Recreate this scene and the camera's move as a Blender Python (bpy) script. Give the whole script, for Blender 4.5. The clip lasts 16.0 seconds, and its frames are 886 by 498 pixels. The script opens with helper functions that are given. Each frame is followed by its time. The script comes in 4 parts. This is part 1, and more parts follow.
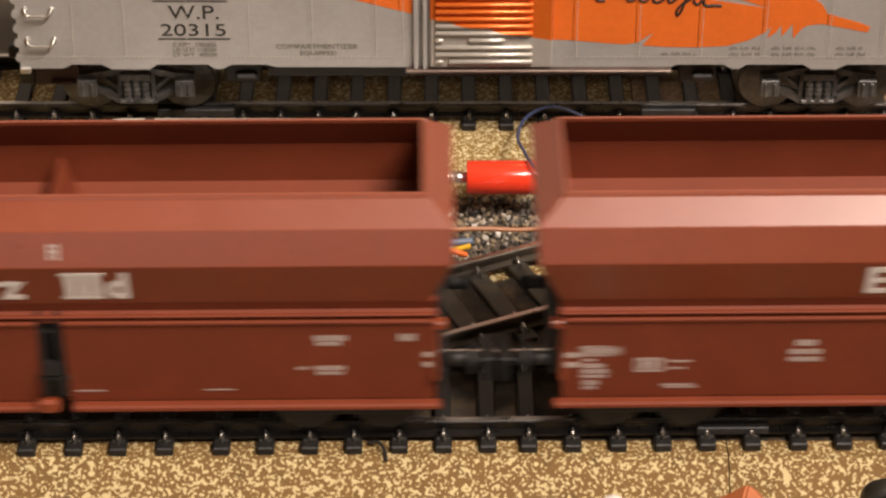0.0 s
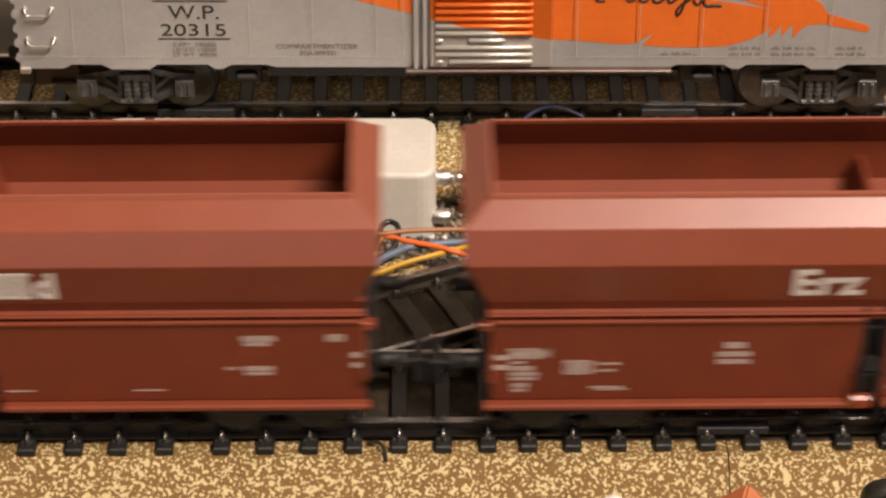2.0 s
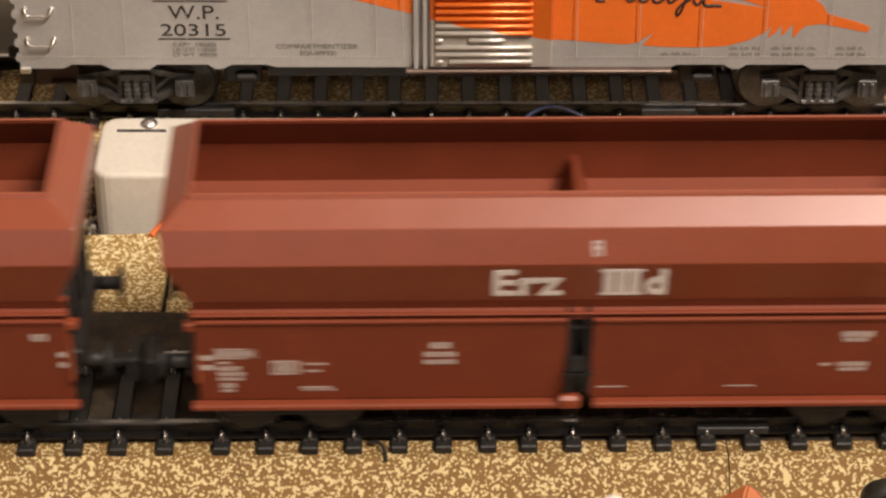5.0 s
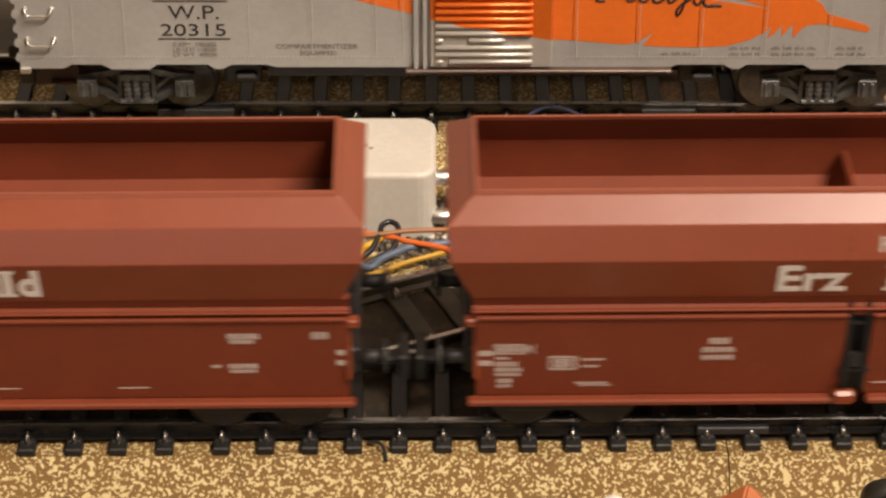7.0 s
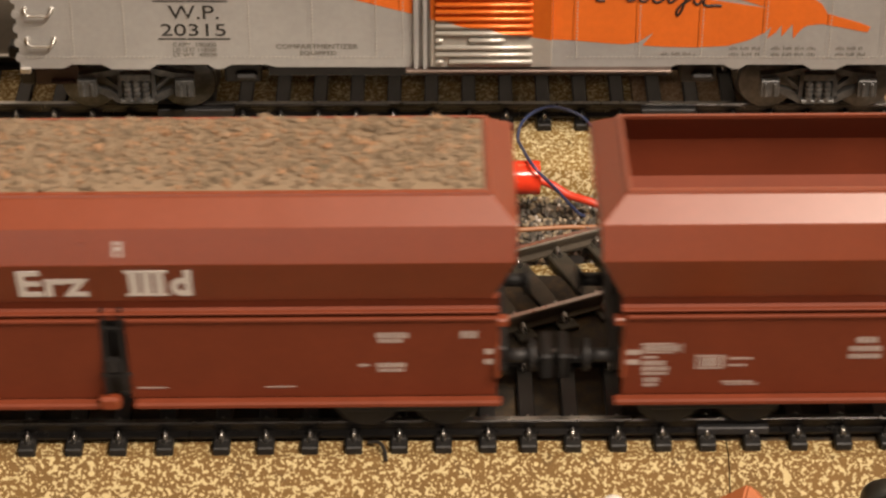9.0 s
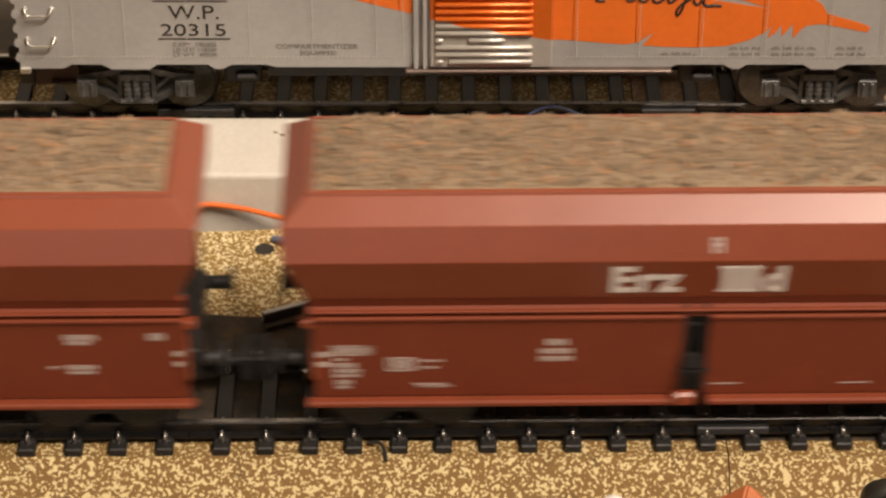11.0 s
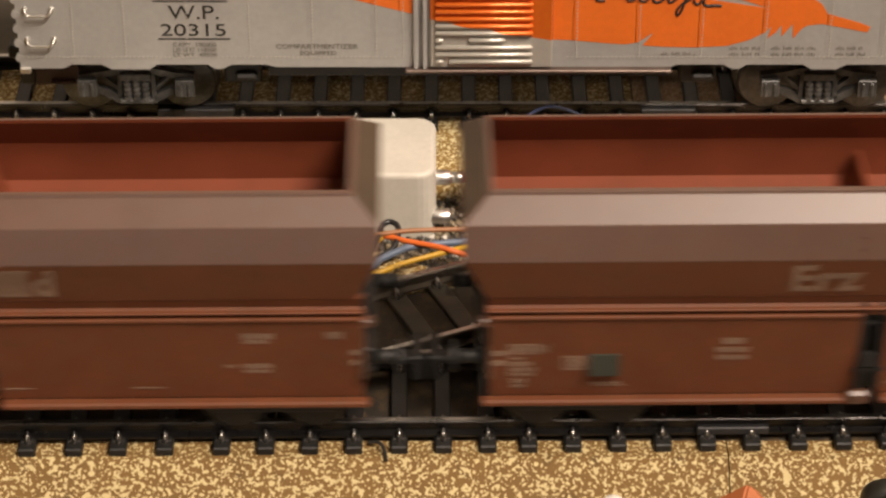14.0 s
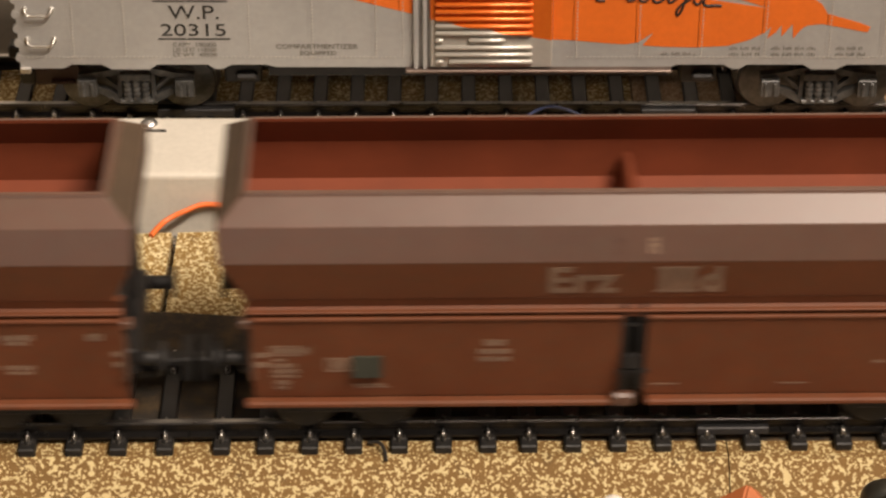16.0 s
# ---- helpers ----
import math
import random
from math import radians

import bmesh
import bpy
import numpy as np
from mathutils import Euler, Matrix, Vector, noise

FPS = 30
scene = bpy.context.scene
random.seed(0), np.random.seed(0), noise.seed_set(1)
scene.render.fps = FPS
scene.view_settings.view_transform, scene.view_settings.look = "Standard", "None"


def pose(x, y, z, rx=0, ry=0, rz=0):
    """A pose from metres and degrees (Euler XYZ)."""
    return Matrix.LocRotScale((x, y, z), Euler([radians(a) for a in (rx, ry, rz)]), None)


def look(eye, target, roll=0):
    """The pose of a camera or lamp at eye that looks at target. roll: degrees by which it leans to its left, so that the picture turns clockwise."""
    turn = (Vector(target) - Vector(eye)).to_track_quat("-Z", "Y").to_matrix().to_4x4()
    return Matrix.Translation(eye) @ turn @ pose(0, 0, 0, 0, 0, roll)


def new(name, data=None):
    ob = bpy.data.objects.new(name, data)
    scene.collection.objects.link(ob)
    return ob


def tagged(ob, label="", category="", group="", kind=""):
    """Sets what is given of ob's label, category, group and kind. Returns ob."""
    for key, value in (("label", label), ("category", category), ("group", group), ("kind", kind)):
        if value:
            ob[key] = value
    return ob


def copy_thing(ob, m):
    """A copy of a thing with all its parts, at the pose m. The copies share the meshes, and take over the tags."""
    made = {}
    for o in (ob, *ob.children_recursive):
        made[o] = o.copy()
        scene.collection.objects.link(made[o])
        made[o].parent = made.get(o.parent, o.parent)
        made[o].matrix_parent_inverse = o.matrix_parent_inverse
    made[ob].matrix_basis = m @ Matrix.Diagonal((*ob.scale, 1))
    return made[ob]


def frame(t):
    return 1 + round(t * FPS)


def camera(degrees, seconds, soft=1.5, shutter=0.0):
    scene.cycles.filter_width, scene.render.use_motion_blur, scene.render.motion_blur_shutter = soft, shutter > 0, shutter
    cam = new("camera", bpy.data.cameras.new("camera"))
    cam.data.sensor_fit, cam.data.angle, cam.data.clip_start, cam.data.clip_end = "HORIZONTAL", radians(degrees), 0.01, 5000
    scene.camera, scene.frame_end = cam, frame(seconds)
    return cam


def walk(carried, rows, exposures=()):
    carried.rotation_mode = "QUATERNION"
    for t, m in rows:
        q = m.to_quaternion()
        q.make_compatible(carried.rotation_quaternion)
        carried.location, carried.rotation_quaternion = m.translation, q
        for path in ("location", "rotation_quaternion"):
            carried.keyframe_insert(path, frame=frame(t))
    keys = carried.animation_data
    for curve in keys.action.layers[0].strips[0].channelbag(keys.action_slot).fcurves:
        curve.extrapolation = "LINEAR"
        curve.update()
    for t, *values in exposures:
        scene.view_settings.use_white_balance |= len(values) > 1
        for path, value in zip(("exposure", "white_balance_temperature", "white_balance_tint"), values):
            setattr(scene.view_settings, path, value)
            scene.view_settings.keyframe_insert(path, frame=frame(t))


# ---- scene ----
MM = 0.001

# ---- camera, held still ----
cam = camera(19.44, 16.0, soft=2.5, shutter=0.45)
EYE = pose(0, -0.3224, 0.2454, 56.0, 0, 0)
walk(cam, [(0.0, EYE), (16.0, EYE)], [(0.0, 0.06, 6200, 12), (4.2, 0.06, 6200, 12), (6.5, 0.0, 6450, 10), (16.0, 0.0, 6450, 10)])

# ---- light: one warm ceiling tube to the east, dim room ----
world = bpy.data.worlds.new("world")
scene.world = world
world.use_nodes = True
world.node_tree.nodes["Background"].inputs[0].default_value = (1.0, 0.92, 0.84, 1)
world.node_tree.nodes["Background"].inputs[1].default_value = 0.078
lamp_data = bpy.data.lights.new("ceiling_lamp", "AREA")
lamp_data.shape, lamp_data.size, lamp_data.size_y = "RECTANGLE", 1.05, 0.2
lamp_data.energy = 66
lamp_data.color = (1.0, 0.83, 0.685)
lamp = new("ceiling_lamp", lamp_data)
lamp.matrix_world = look((0.76, -0.78, 1.60), (0.0, 0.03, 0.0))
# weak fill light added low behind the camera, with no known source
fill_data = bpy.data.lights.new("fill_light", "AREA")
fill_data.shape, fill_data.size, fill_data.size_y = "RECTANGLE", 0.9, 0.7
fill_data.energy = 2.6
fill_data.color = (1.0, 0.95, 0.90)
fill_lamp = new("fill_light", fill_data)
fill_lamp.matrix_world = look((-0.25, -1.70, -0.02), (0.0, 0.0, 0.03))
scene.view_settings.exposure = 0.0


# ---- mesh helpers, all in millimetres ----
def link(name, bm, material, parent=None, label=""):
    bmesh.ops.recalc_face_normals(bm, faces=bm.faces)
    for v in bm.verts:
        v.co *= MM
    me = bpy.data.meshes.new(name)
    bm.to_mesh(me)
    bm.free()
    for m in (material if isinstance(material, (list, tuple)) else [material]):
        me.materials.append(m)
    ob = new(name, me)
    if parent:
        ob.parent = parent
    if label:
        tagged(ob, label)
    return ob


def part(name, bm, material, parent, label=""):
    return link(name, bm, material, parent, label)


def share(name, source, parent, m=None):
    """Another object on the same mesh."""
    ob = new(name, source.data)
    ob.parent = parent
    if m:
        ob.matrix_basis = m
    return ob


def mm(x, y, z, rx=0, ry=0, rz=0):
    return pose(x * MM, y * MM, z * MM, rx, ry, rz)


def box(bm, x0, x1, y0, y1, z0, z1, bevel=0.0, seg=1):
    vs = [bm.verts.new((x, y, z)) for x in (x0, x1) for y in (y0, y1) for z in (z0, z1)]
    fs = [bm.faces.new([vs[i] for i in q]) for q in
          ((0, 1, 3, 2), (4, 6, 7, 5), (0, 4, 5, 1), (2, 3, 7, 6), (0, 2, 6, 4), (1, 5, 7, 3))]
    if bevel:
        es = {e for f in fs for e in f.edges}
        bmesh.ops.bevel(bm, geom=list(es), offset=bevel, segments=seg, affect="EDGES", profile=0.5)
    return bm


def boxes(*items, bevel=0.0):
    bm = bmesh.new()
    for it in items:
        box(bm, *it, bevel=bevel)
    return bm


def cyl(bm, a, b, r, n=20, r2=None, bevel=0.0):
    a, b = Vector(a), Vector(b)
    q = (b - a).to_track_quat("Z", "Y").to_matrix().to_4x4()
    m = Matrix.Translation((a + b) / 2) @ q
    got = bmesh.ops.create_cone(bm, cap_ends=True, segments=n, radius1=r, radius2=r if r2 is None else r2,
                                depth=(b - a).length, matrix=m)
    if bevel:
        caps = {e for v in got["verts"] for f in v.link_faces if len(f.verts) > 4 for e in f.edges}
        bmesh.ops.bevel(bm, geom=list(caps), offset=bevel, segments=2, affect="EDGES", profile=0.5)
    return bm


def tube(bm, pts, r, n=8, samples=10):
    """A round wire through the points, smoothed."""
    p = [Vector(q) for q in pts]
    path = []
    for i in range(len(p) - 1):
        a, b = p[max(i - 1, 0)], p[min(i + 2, len(p) - 1)]
        for k in range(samples):
            t = k / samples
            path.append(0.5 * (2 * p[i] + (p[i + 1] - a) * t + (2 * a - 5 * p[i] + 4 * p[i + 1] - b) * t * t
                               + (3 * p[i] - a - 3 * p[i + 1] + b) * t ** 3))
    path.append(p[-1])
    rings = []
    for i, c in enumerate(path):
        d = (path[min(i + 1, len(path) - 1)] - path[max(i - 1, 0)]).normalized()
        s = d.cross(Vector((0, 0.3, 1))).normalized()
        u = s.cross(d)
        rings.append([bm.verts.new(c + r * (math.cos(6.2832 * k / n) * s + math.sin(6.2832 * k / n) * u)) for k in range(n)])
    for r0, r1 in zip(rings, rings[1:]):
        for k in range(n):
            bm.faces.new((r0[k], r0[(k + 1) % n], r1[(k + 1) % n], r1[k])).smooth = True
    bm.faces.new(rings[0])
    bm.faces.new(rings[-1][::-1])
    return bm


def plate(bm, outline, y0, y1):
    """A sheet in the x-z plane with the outline (x, z), from y0 to y1."""
    f = [bm.verts.new((x, y0, z)) for x, z in outline]
    b = [bm.verts.new((x, y1, z)) for x, z in outline]
    bm.faces.new(f)
    bm.faces.new(b[::-1])
    n = len(f)
    for i in range(n):
        bm.faces.new((f[i], b[i], b[(i + 1) % n], f[(i + 1) % n]))
    return bm


def extrude_x(bm, section, x0, x1):
    """A bar along x with the closed section (y, z)."""
    a = [bm.verts.new((x0, y, z)) for y, z in section]
    b = [bm.verts.new((x1, y, z)) for y, z in section]
    bm.faces.new(a)
    bm.faces.new(b[::-1])
    n = len(a)
    for i in range(n):
        bm.faces.new((a[i], b[i], b[(i + 1) % n], a[(i + 1) % n]))
    return bm


def smooth(bm):
    for f in bm.faces:
        f.smooth = True
    return bm


def lettering(name, body, height, material, parent, m, bold=0.0, width=None, label="", slant=0.0):
    """Painted characters of that cap height, centred, flat in their own x-y plane."""
    cu = bpy.data.curves.new(name, "FONT")
    cu.body, cu.align_x, cu.align_y, cu.size, cu.offset, cu.shear = body, "CENTER", "CENTER", 1.0, bold, slant
    cu.extrude, cu.resolution_u = 0.004, 4
    tmp = bpy.data.objects.new(name, cu)
    me = bpy.data.meshes.new_from_object(tmp)
    bpy.data.objects.remove(tmp)
    xs = [v.co.x for v in me.vertices]
    ys = [v.co.y for v in me.vertices]
    sy = height / (max(ys) - min(ys))
    sx = width / (max(xs) - min(xs)) if width else sy
    cx, cy = (max(xs) + min(xs)) / 2, (max(ys) + min(ys)) / 2
    for v in me.vertices:
        v.co = Vector(((v.co.x - cx) * sx, (v.co.y - cy) * sy, v.co.z * 6)) * MM
    me.materials.clear()
    me.materials.append(material)
    ob = new(name, me)
    ob.parent = parent
    ob.matrix_basis = m
    if label:
        tagged(ob, label)
    return ob


# ---- materials ----
def material(name, rough=0.5, metal=0.0):
    m = bpy.data.materials.new(name)
    m.use_nodes = True
    nt = m.node_tree
    b = nt.nodes["Principled BSDF"]
    b.inputs["Roughness"].default_value = rough
    b.inputs["Metallic"].default_value = metal
    co = nt.nodes.new("ShaderNodeTexCoord")
    return m, nt, b, co.outputs["Object"]


def noise_tex(nt, co, scale, detail=4, rough=0.6):
    n = nt.nodes.new("ShaderNodeTexNoise")
    n.inputs["Scale"].default_value, n.inputs["Detail"].default_value, n.inputs["Roughness"].default_value = scale, detail, rough
    nt.links.new(co, n.inputs["Vector"])
    return n.outputs["Fac"]


def ramp(nt, fac, stops):
    r = nt.nodes.new("ShaderNodeValToRGB")
    while len(r.color_ramp.elements) < len(stops):
        r.color_ramp.elements.new(0.5)
    for e, (p, c) in zip(r.color_ramp.elements, stops):
        e.position, e.color = p, (*c, 1)
    nt.links.new(fac, r.inputs[0])
    return r.outputs[0]


def mix(nt, fac, a, b):
    n = nt.nodes.new("ShaderNodeMix")
    n.data_type = "RGBA"
    for sock, val in ((n.inputs[0], fac), (n.inputs[6], a), (n.inputs[7], b)):
        if isinstance(val, (tuple, list)):
            sock.default_value = (*val, 1)
        elif isinstance(val, (int, float)):
            sock.default_value = val
        else:
            nt.links.new(val, sock)
    return n.outputs[2]


def bump(nt, b, height, strength, dist):
    n = nt.nodes.new("ShaderNodeBump")
    n.inputs["Strength"].default_value, n.inputs["Distance"].default_value = strength, dist
    nt.links.new(height, n.inputs["Height"])
    nt.links.new(n.outputs[0], b.inputs["Normal"])


def plain(name, col, rough=0.5, metal=0.0, var=0.25, scale=900, relief=0.15, dust=None, dust_amount=0.0):
    """Painted or moulded surface: fine grain, larger blotches, optional dust."""
    m, nt, b, co = material(name, rough, metal)
    big = noise_tex(nt, co, scale * 0.12, 3)
    fine = noise_tex(nt, co, scale, 5)
    lo = tuple(c * (1 - var) for c in col)
    hi = tuple(min(1, c * (1 + var)) for c in col)
    c = ramp(nt, big, [(0.3, lo), (0.7, hi)])
    c = mix(nt, ramp(nt, fine, [(0.35, (0, 0, 0)), (0.75, (0.35, 0.35, 0.35))]), c, tuple(x * 0.75 for x in col))
    if dust:
        d = ramp(nt, noise_tex(nt, co, scale * 0.5, 6, 0.7), [(0.45, (0, 0, 0)), (0.75, (dust_amount,) * 3)])
        c = mix(nt, d, c, dust)
    nt.links.new(c, b.inputs["Base Color"])
    if relief:
        r = ramp(nt, fine, [(0.2, (max(0, rough - 0.08),) * 3), (0.8, (min(1, rough + 0.1),) * 3)])
    else:
        r = ramp(nt, big, [(0.2, (max(0, rough - 0.02),) * 3), (0.8, (min(1, rough + 0.03),) * 3)])
    nt.links.new(r, b.inputs["Roughness"])
    if relief:
        bump(nt, b, fine, relief, 0.00005)
    return m


def speckled(name, dark, light, lo=0.0, scale=1000, relief=0.3):
    """Foam roadbed printed with cream flecks of many sizes on brown."""
    m, nt, b, co = material(name, 0.85)
    def blobs(size, detail, distort, level):
        n = nt.nodes.new("ShaderNodeTexNoise")
        n.inputs["Scale"].default_value, n.inputs["Detail"].default_value, n.inputs["Distortion"].default_value = size, detail, distort
        nt.links.new(co, n.inputs["Vector"])
        return ramp(nt, n.outputs["Fac"], [(level, (0, 0, 0)), (level + 0.02, (1, 1, 1))])
    def either(p, q):
        n = nt.nodes.new("ShaderNodeMath")
        n.operation = "MAXIMUM"
        nt.links.new(p, n.inputs[0])
        nt.links.new(q, n.inputs[1])
        return n.outputs[0]
    big = noise_tex(nt, co, scale * 0.06, 4)
    base = ramp(nt, big, [(0.3, tuple(c * 0.85 for c in dark)), (0.7, tuple(c * 1.15 for c in dark))])
    grain = noise_tex(nt, co, scale * 5, 4)
    base = mix(nt, ramp(nt, grain, [(0.4, (0, 0, 0)), (0.8, (0.35, 0.35, 0.35))]), base, tuple(c * 0.6 for c in dark))
    base = mix(nt, ramp(nt, noise_tex(nt, co, scale * 0.3, 3, 0.5), [(0.62, (0, 0, 0)), (0.72, (0.6, 0.6, 0.6))]), base, tuple(c * 0.45 for c in dark))
    fleck = mix(nt, noise_tex(nt, co, scale * 0.5, 2), light, tuple(0.62 * a + 0.38 * c for a, c in zip(light, dark)))
    spots = either(either(blobs(scale, 1.0, 0.35, 0.635 + lo), blobs(scale * 1.8, 0.6, 0.3, 0.63 + lo)), blobs(scale * 2.6, 0.0, 0.2, 0.635 + lo))
    nt.links.new(mix(nt, spots, base, fleck), b.inputs["Base Color"])
    bump(nt, b, grain, relief, 0.00008)
    return m


RED = plain("oxide_red_plastic", (0.205, 0.0425, 0.0142), 0.29, var=0.05, relief=0)
# matt copy of the red, its colour darkened for the hopper's inner shade
RED_SHADED = plain("oxide_red_plastic_shaded", (0.166, 0.034, 0.0118), 0.65, var=0.08, relief=0)
RUSTY_IN = plain("rusty_brown_inside", (0.165, 0.038, 0.014), 0.7, var=0.12, relief=0)
BROWN_MATTE = plain("brown_plastic_matt", (0.130, 0.041, 0.016), 0.6, var=0.12, relief=0, dust=(0.09, 0.06, 0.035), dust_amount=0.35)
# grimy brown, greyed to hold the cool sheen of the upper faces
BROWN = plain("grimy_sheen_brown_plastic", (0.092, 0.043, 0.027), 0.37, var=0.10, relief=0.0, dust=(0.09, 0.064, 0.043), dust_amount=0.4)
for shiny in (RED, BROWN):
    shiny.node_tree.nodes["Principled BSDF"].inputs["Specular IOR Level"].default_value = 0.65
for worn in (RED_SHADED, RUSTY_IN, BROWN_MATTE):
    worn.node_tree.nodes["Principled BSDF"].inputs["Specular IOR Level"].default_value = 0.3
BROWN_LOW = plain("red_brown_plastic", (0.135, 0.042, 0.0165), 0.45, var=0.12, relief=0, dust=(0.09, 0.06, 0.035), dust_amount=0.3)
GRIME = plain("olive_grime", (0.060, 0.037, 0.019), 0.85, var=0.2)
WHITE = plain("white_print", (0.80, 0.74, 0.68), 0.55, var=0.08, relief=0)
PRINT = plain("small_white_print", (0.46, 0.38, 0.34), 0.6, var=0.1, relief=0)
FADED = plain("faded_print", (0.225, 0.145, 0.10), 0.6, var=0.25, relief=0)
BLACK = plain("black_plastic", (0.010, 0.009, 0.0085), 0.55, var=0.3, relief=0.2, dust=(0.04, 0.032, 0.025), dust_amount=0.2)
SLEEPER = plain("black_sleeper_plastic", (0.006, 0.0057, 0.0052), 0.55, var=0.3, relief=0.3, dust=(0.05, 0.04, 0.028), dust_amount=0.3)
RAIL = plain("tarnished_rail_steel", (0.045, 0.042, 0.040), 0.30, 0.9, var=0.25, scale=600, relief=0.2)
OLD_RAIL = plain("weathered_rail", (0.085, 0.07, 0.052), 0.5, 0.5, var=0.3, scale=600, relief=0.3)
GUARD = plain("dull_grey_rail", (0.16, 0.15, 0.13), 0.42, 0.5, var=0.3, scale=600, relief=0.3)
OLD_SLEEPER = plain("weathered_sleeper", (0.038, 0.034, 0.024), 0.65, var=0.4, relief=0.3, dust=(0.12, 0.09, 0.06), dust_amount=0.5)
RAILTOP = plain("worn_rail_head", (0.42, 0.41, 0.39), 0.3, 1.0, var=0.25, scale=600, relief=0.1)
JOINER = plain("dull_joiner_steel", (0.045, 0.044, 0.045), 0.55, 0.6, var=0.3, relief=0.3)
BRIGHT = plain("bright_metal", (0.80, 0.79, 0.76), 0.34, 1.0, var=0.1)
SILVER = plain("silver_grey_paint", (0.365, 0.36, 0.345), 0.42, 0.12, var=0.08, relief=0.06)
ORANGE = plain("orange_paint", (0.72, 0.155, 0.018), 0.45, var=0.07, relief=0.05)
INK = plain("black_ink", (0.02, 0.018, 0.016), 0.5, var=0.1, relief=0)
TRUCK = plain("dark_bogie_casting", (0.042, 0.042, 0.040), 0.34, var=0.35, relief=0.4, dust=(0.24, 0.235, 0.22), dust_amount=0.5)
FLOCK = speckled("speckled_roadbed", (0.155, 0.086, 0.021), (0.58, 0.48, 0.25), 0.0, 800)
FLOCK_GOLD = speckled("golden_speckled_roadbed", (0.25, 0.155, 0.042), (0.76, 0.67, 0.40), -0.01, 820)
FLOCK_PALE = speckled("pale_speckled_roadbed", (0.34, 0.22, 0.12), (0.55, 0.42, 0.28), -0.05, 900)
CREAM = plain("cream_plastic", (0.58, 0.55, 0.48), 0.5, var=0.05, relief=0.04)
PLUG = plain("red_plug_plastic", (0.75, 0.05, 0.018), 0.17, var=0.06, relief=0.03)


def ore_material():
    m, nt, b, co = material("brown_ore", 0.85)
    g = nt.nodes.new("ShaderNodeNewGeometry")
    c = ramp(nt, g.outputs["Random Per Island"], [(0.0, (0.12, 0.09, 0.055)), (0.2, (0.20, 0.145, 0.09)), (0.7, (0.235, 0.17, 0.105)), (0.92, (0.36, 0.19, 0.09)), (1.0, (0.11, 0.10, 0.06))])
    fine = noise_tex(nt, co, 3000, 4)
    c = mix(nt, ramp(nt, fine, [(0.35, (0, 0, 0)), (0.75, (0.5, 0.5, 0.5))]), c, (0.18, 0.125, 0.08))
    nt.links.new(c, b.inputs["Base Color"])
    bump(nt, b, fine, 0.5, 0.0001)
    return m


def gravel_material():
    m, nt, b, co = material("dark_gravel", 0.8)
    g = nt.nodes.new("ShaderNodeNewGeometry")
    c = ramp(nt, g.outputs["Random Per Island"], [(0.0, (0.05, 0.046, 0.040)), (0.4, (0.11, 0.098, 0.08)), (0.65, (0.22, 0.17, 0.10)), (0.85, (0.33, 0.27, 0.19)), (1.0, (0.6, 0.57, 0.52))])
    nt.links.new(c, b.inputs["Base Color"])
    bump(nt, b, noise_tex(nt, co, 2500, 4), 0.4, 0.0001)
    return m


ORE = ore_material()
GRAVEL = gravel_material()


def wire_mat(name, col):
    return plain(name, col, 0.4, var=0.05, relief=0)


def door_paint():
    """Silver door with the feather's orange tip painted across its upper part along a slanting line."""
    m, nt, b, co = material("door_paint", 0.27, 0.35)
    sep = nt.nodes.new("ShaderNodeSeparateXYZ")
    nt.links.new(co, sep.inputs[0])
    line = nt.nodes.new("ShaderNodeMath")
    line.operation = "MULTIPLY_ADD"
    nt.links.new(sep.outputs["X"], line.inputs[0])
    line.inputs[1].default_value = 0.2
    nt.links.new(sep.outputs["Z"], line.inputs[2])
    gt = nt.nodes.new("ShaderNodeMath")
    gt.operation = "GREATER_THAN"
    nt.links.new(line.outputs[0], gt.inputs[0])
    gt.inputs[1].default_value = 0.0259
    grain = noise_tex(nt, co, 900, 4)
    # same silver paint as the side, set lighter for the slats' white glints
    silver = ramp(nt, grain, [(0.3, (0.44, 0.42, 0.38)), (0.7, (0.49, 0.47, 0.42))])
    orange = ramp(nt, grain, [(0.3, (0.68, 0.14, 0.016)), (0.7, (0.76, 0.17, 0.02))])
    nt.links.new(mix(nt, gt.outputs[0], silver, orange), b.inputs["Base Color"])
    return m


DOOR_PAINT = door_paint()

# ---- room and baseboard ----
WALLPAINT = plain("wall_paint", (0.66, 0.61, 0.54), 0.8, var=0.05, scale=20, relief=0.1)
CARPET = plain("carpet", (0.16, 0.12, 0.09), 0.9, var=0.2, scale=60)
# trackbed coloured near black for the shade beneath and behind the train
SHADED_BED = plain("shaded_trackbed", (0.022, 0.017, 0.011), 0.85, var=0.5, scale=500, relief=0.6, dust=(0.13, 0.08, 0.032), dust_amount=0.7)
FELT = plain("dark_baseboard", (0.075, 0.062, 0.045), 0.85, var=0.3, scale=500, relief=0.5)


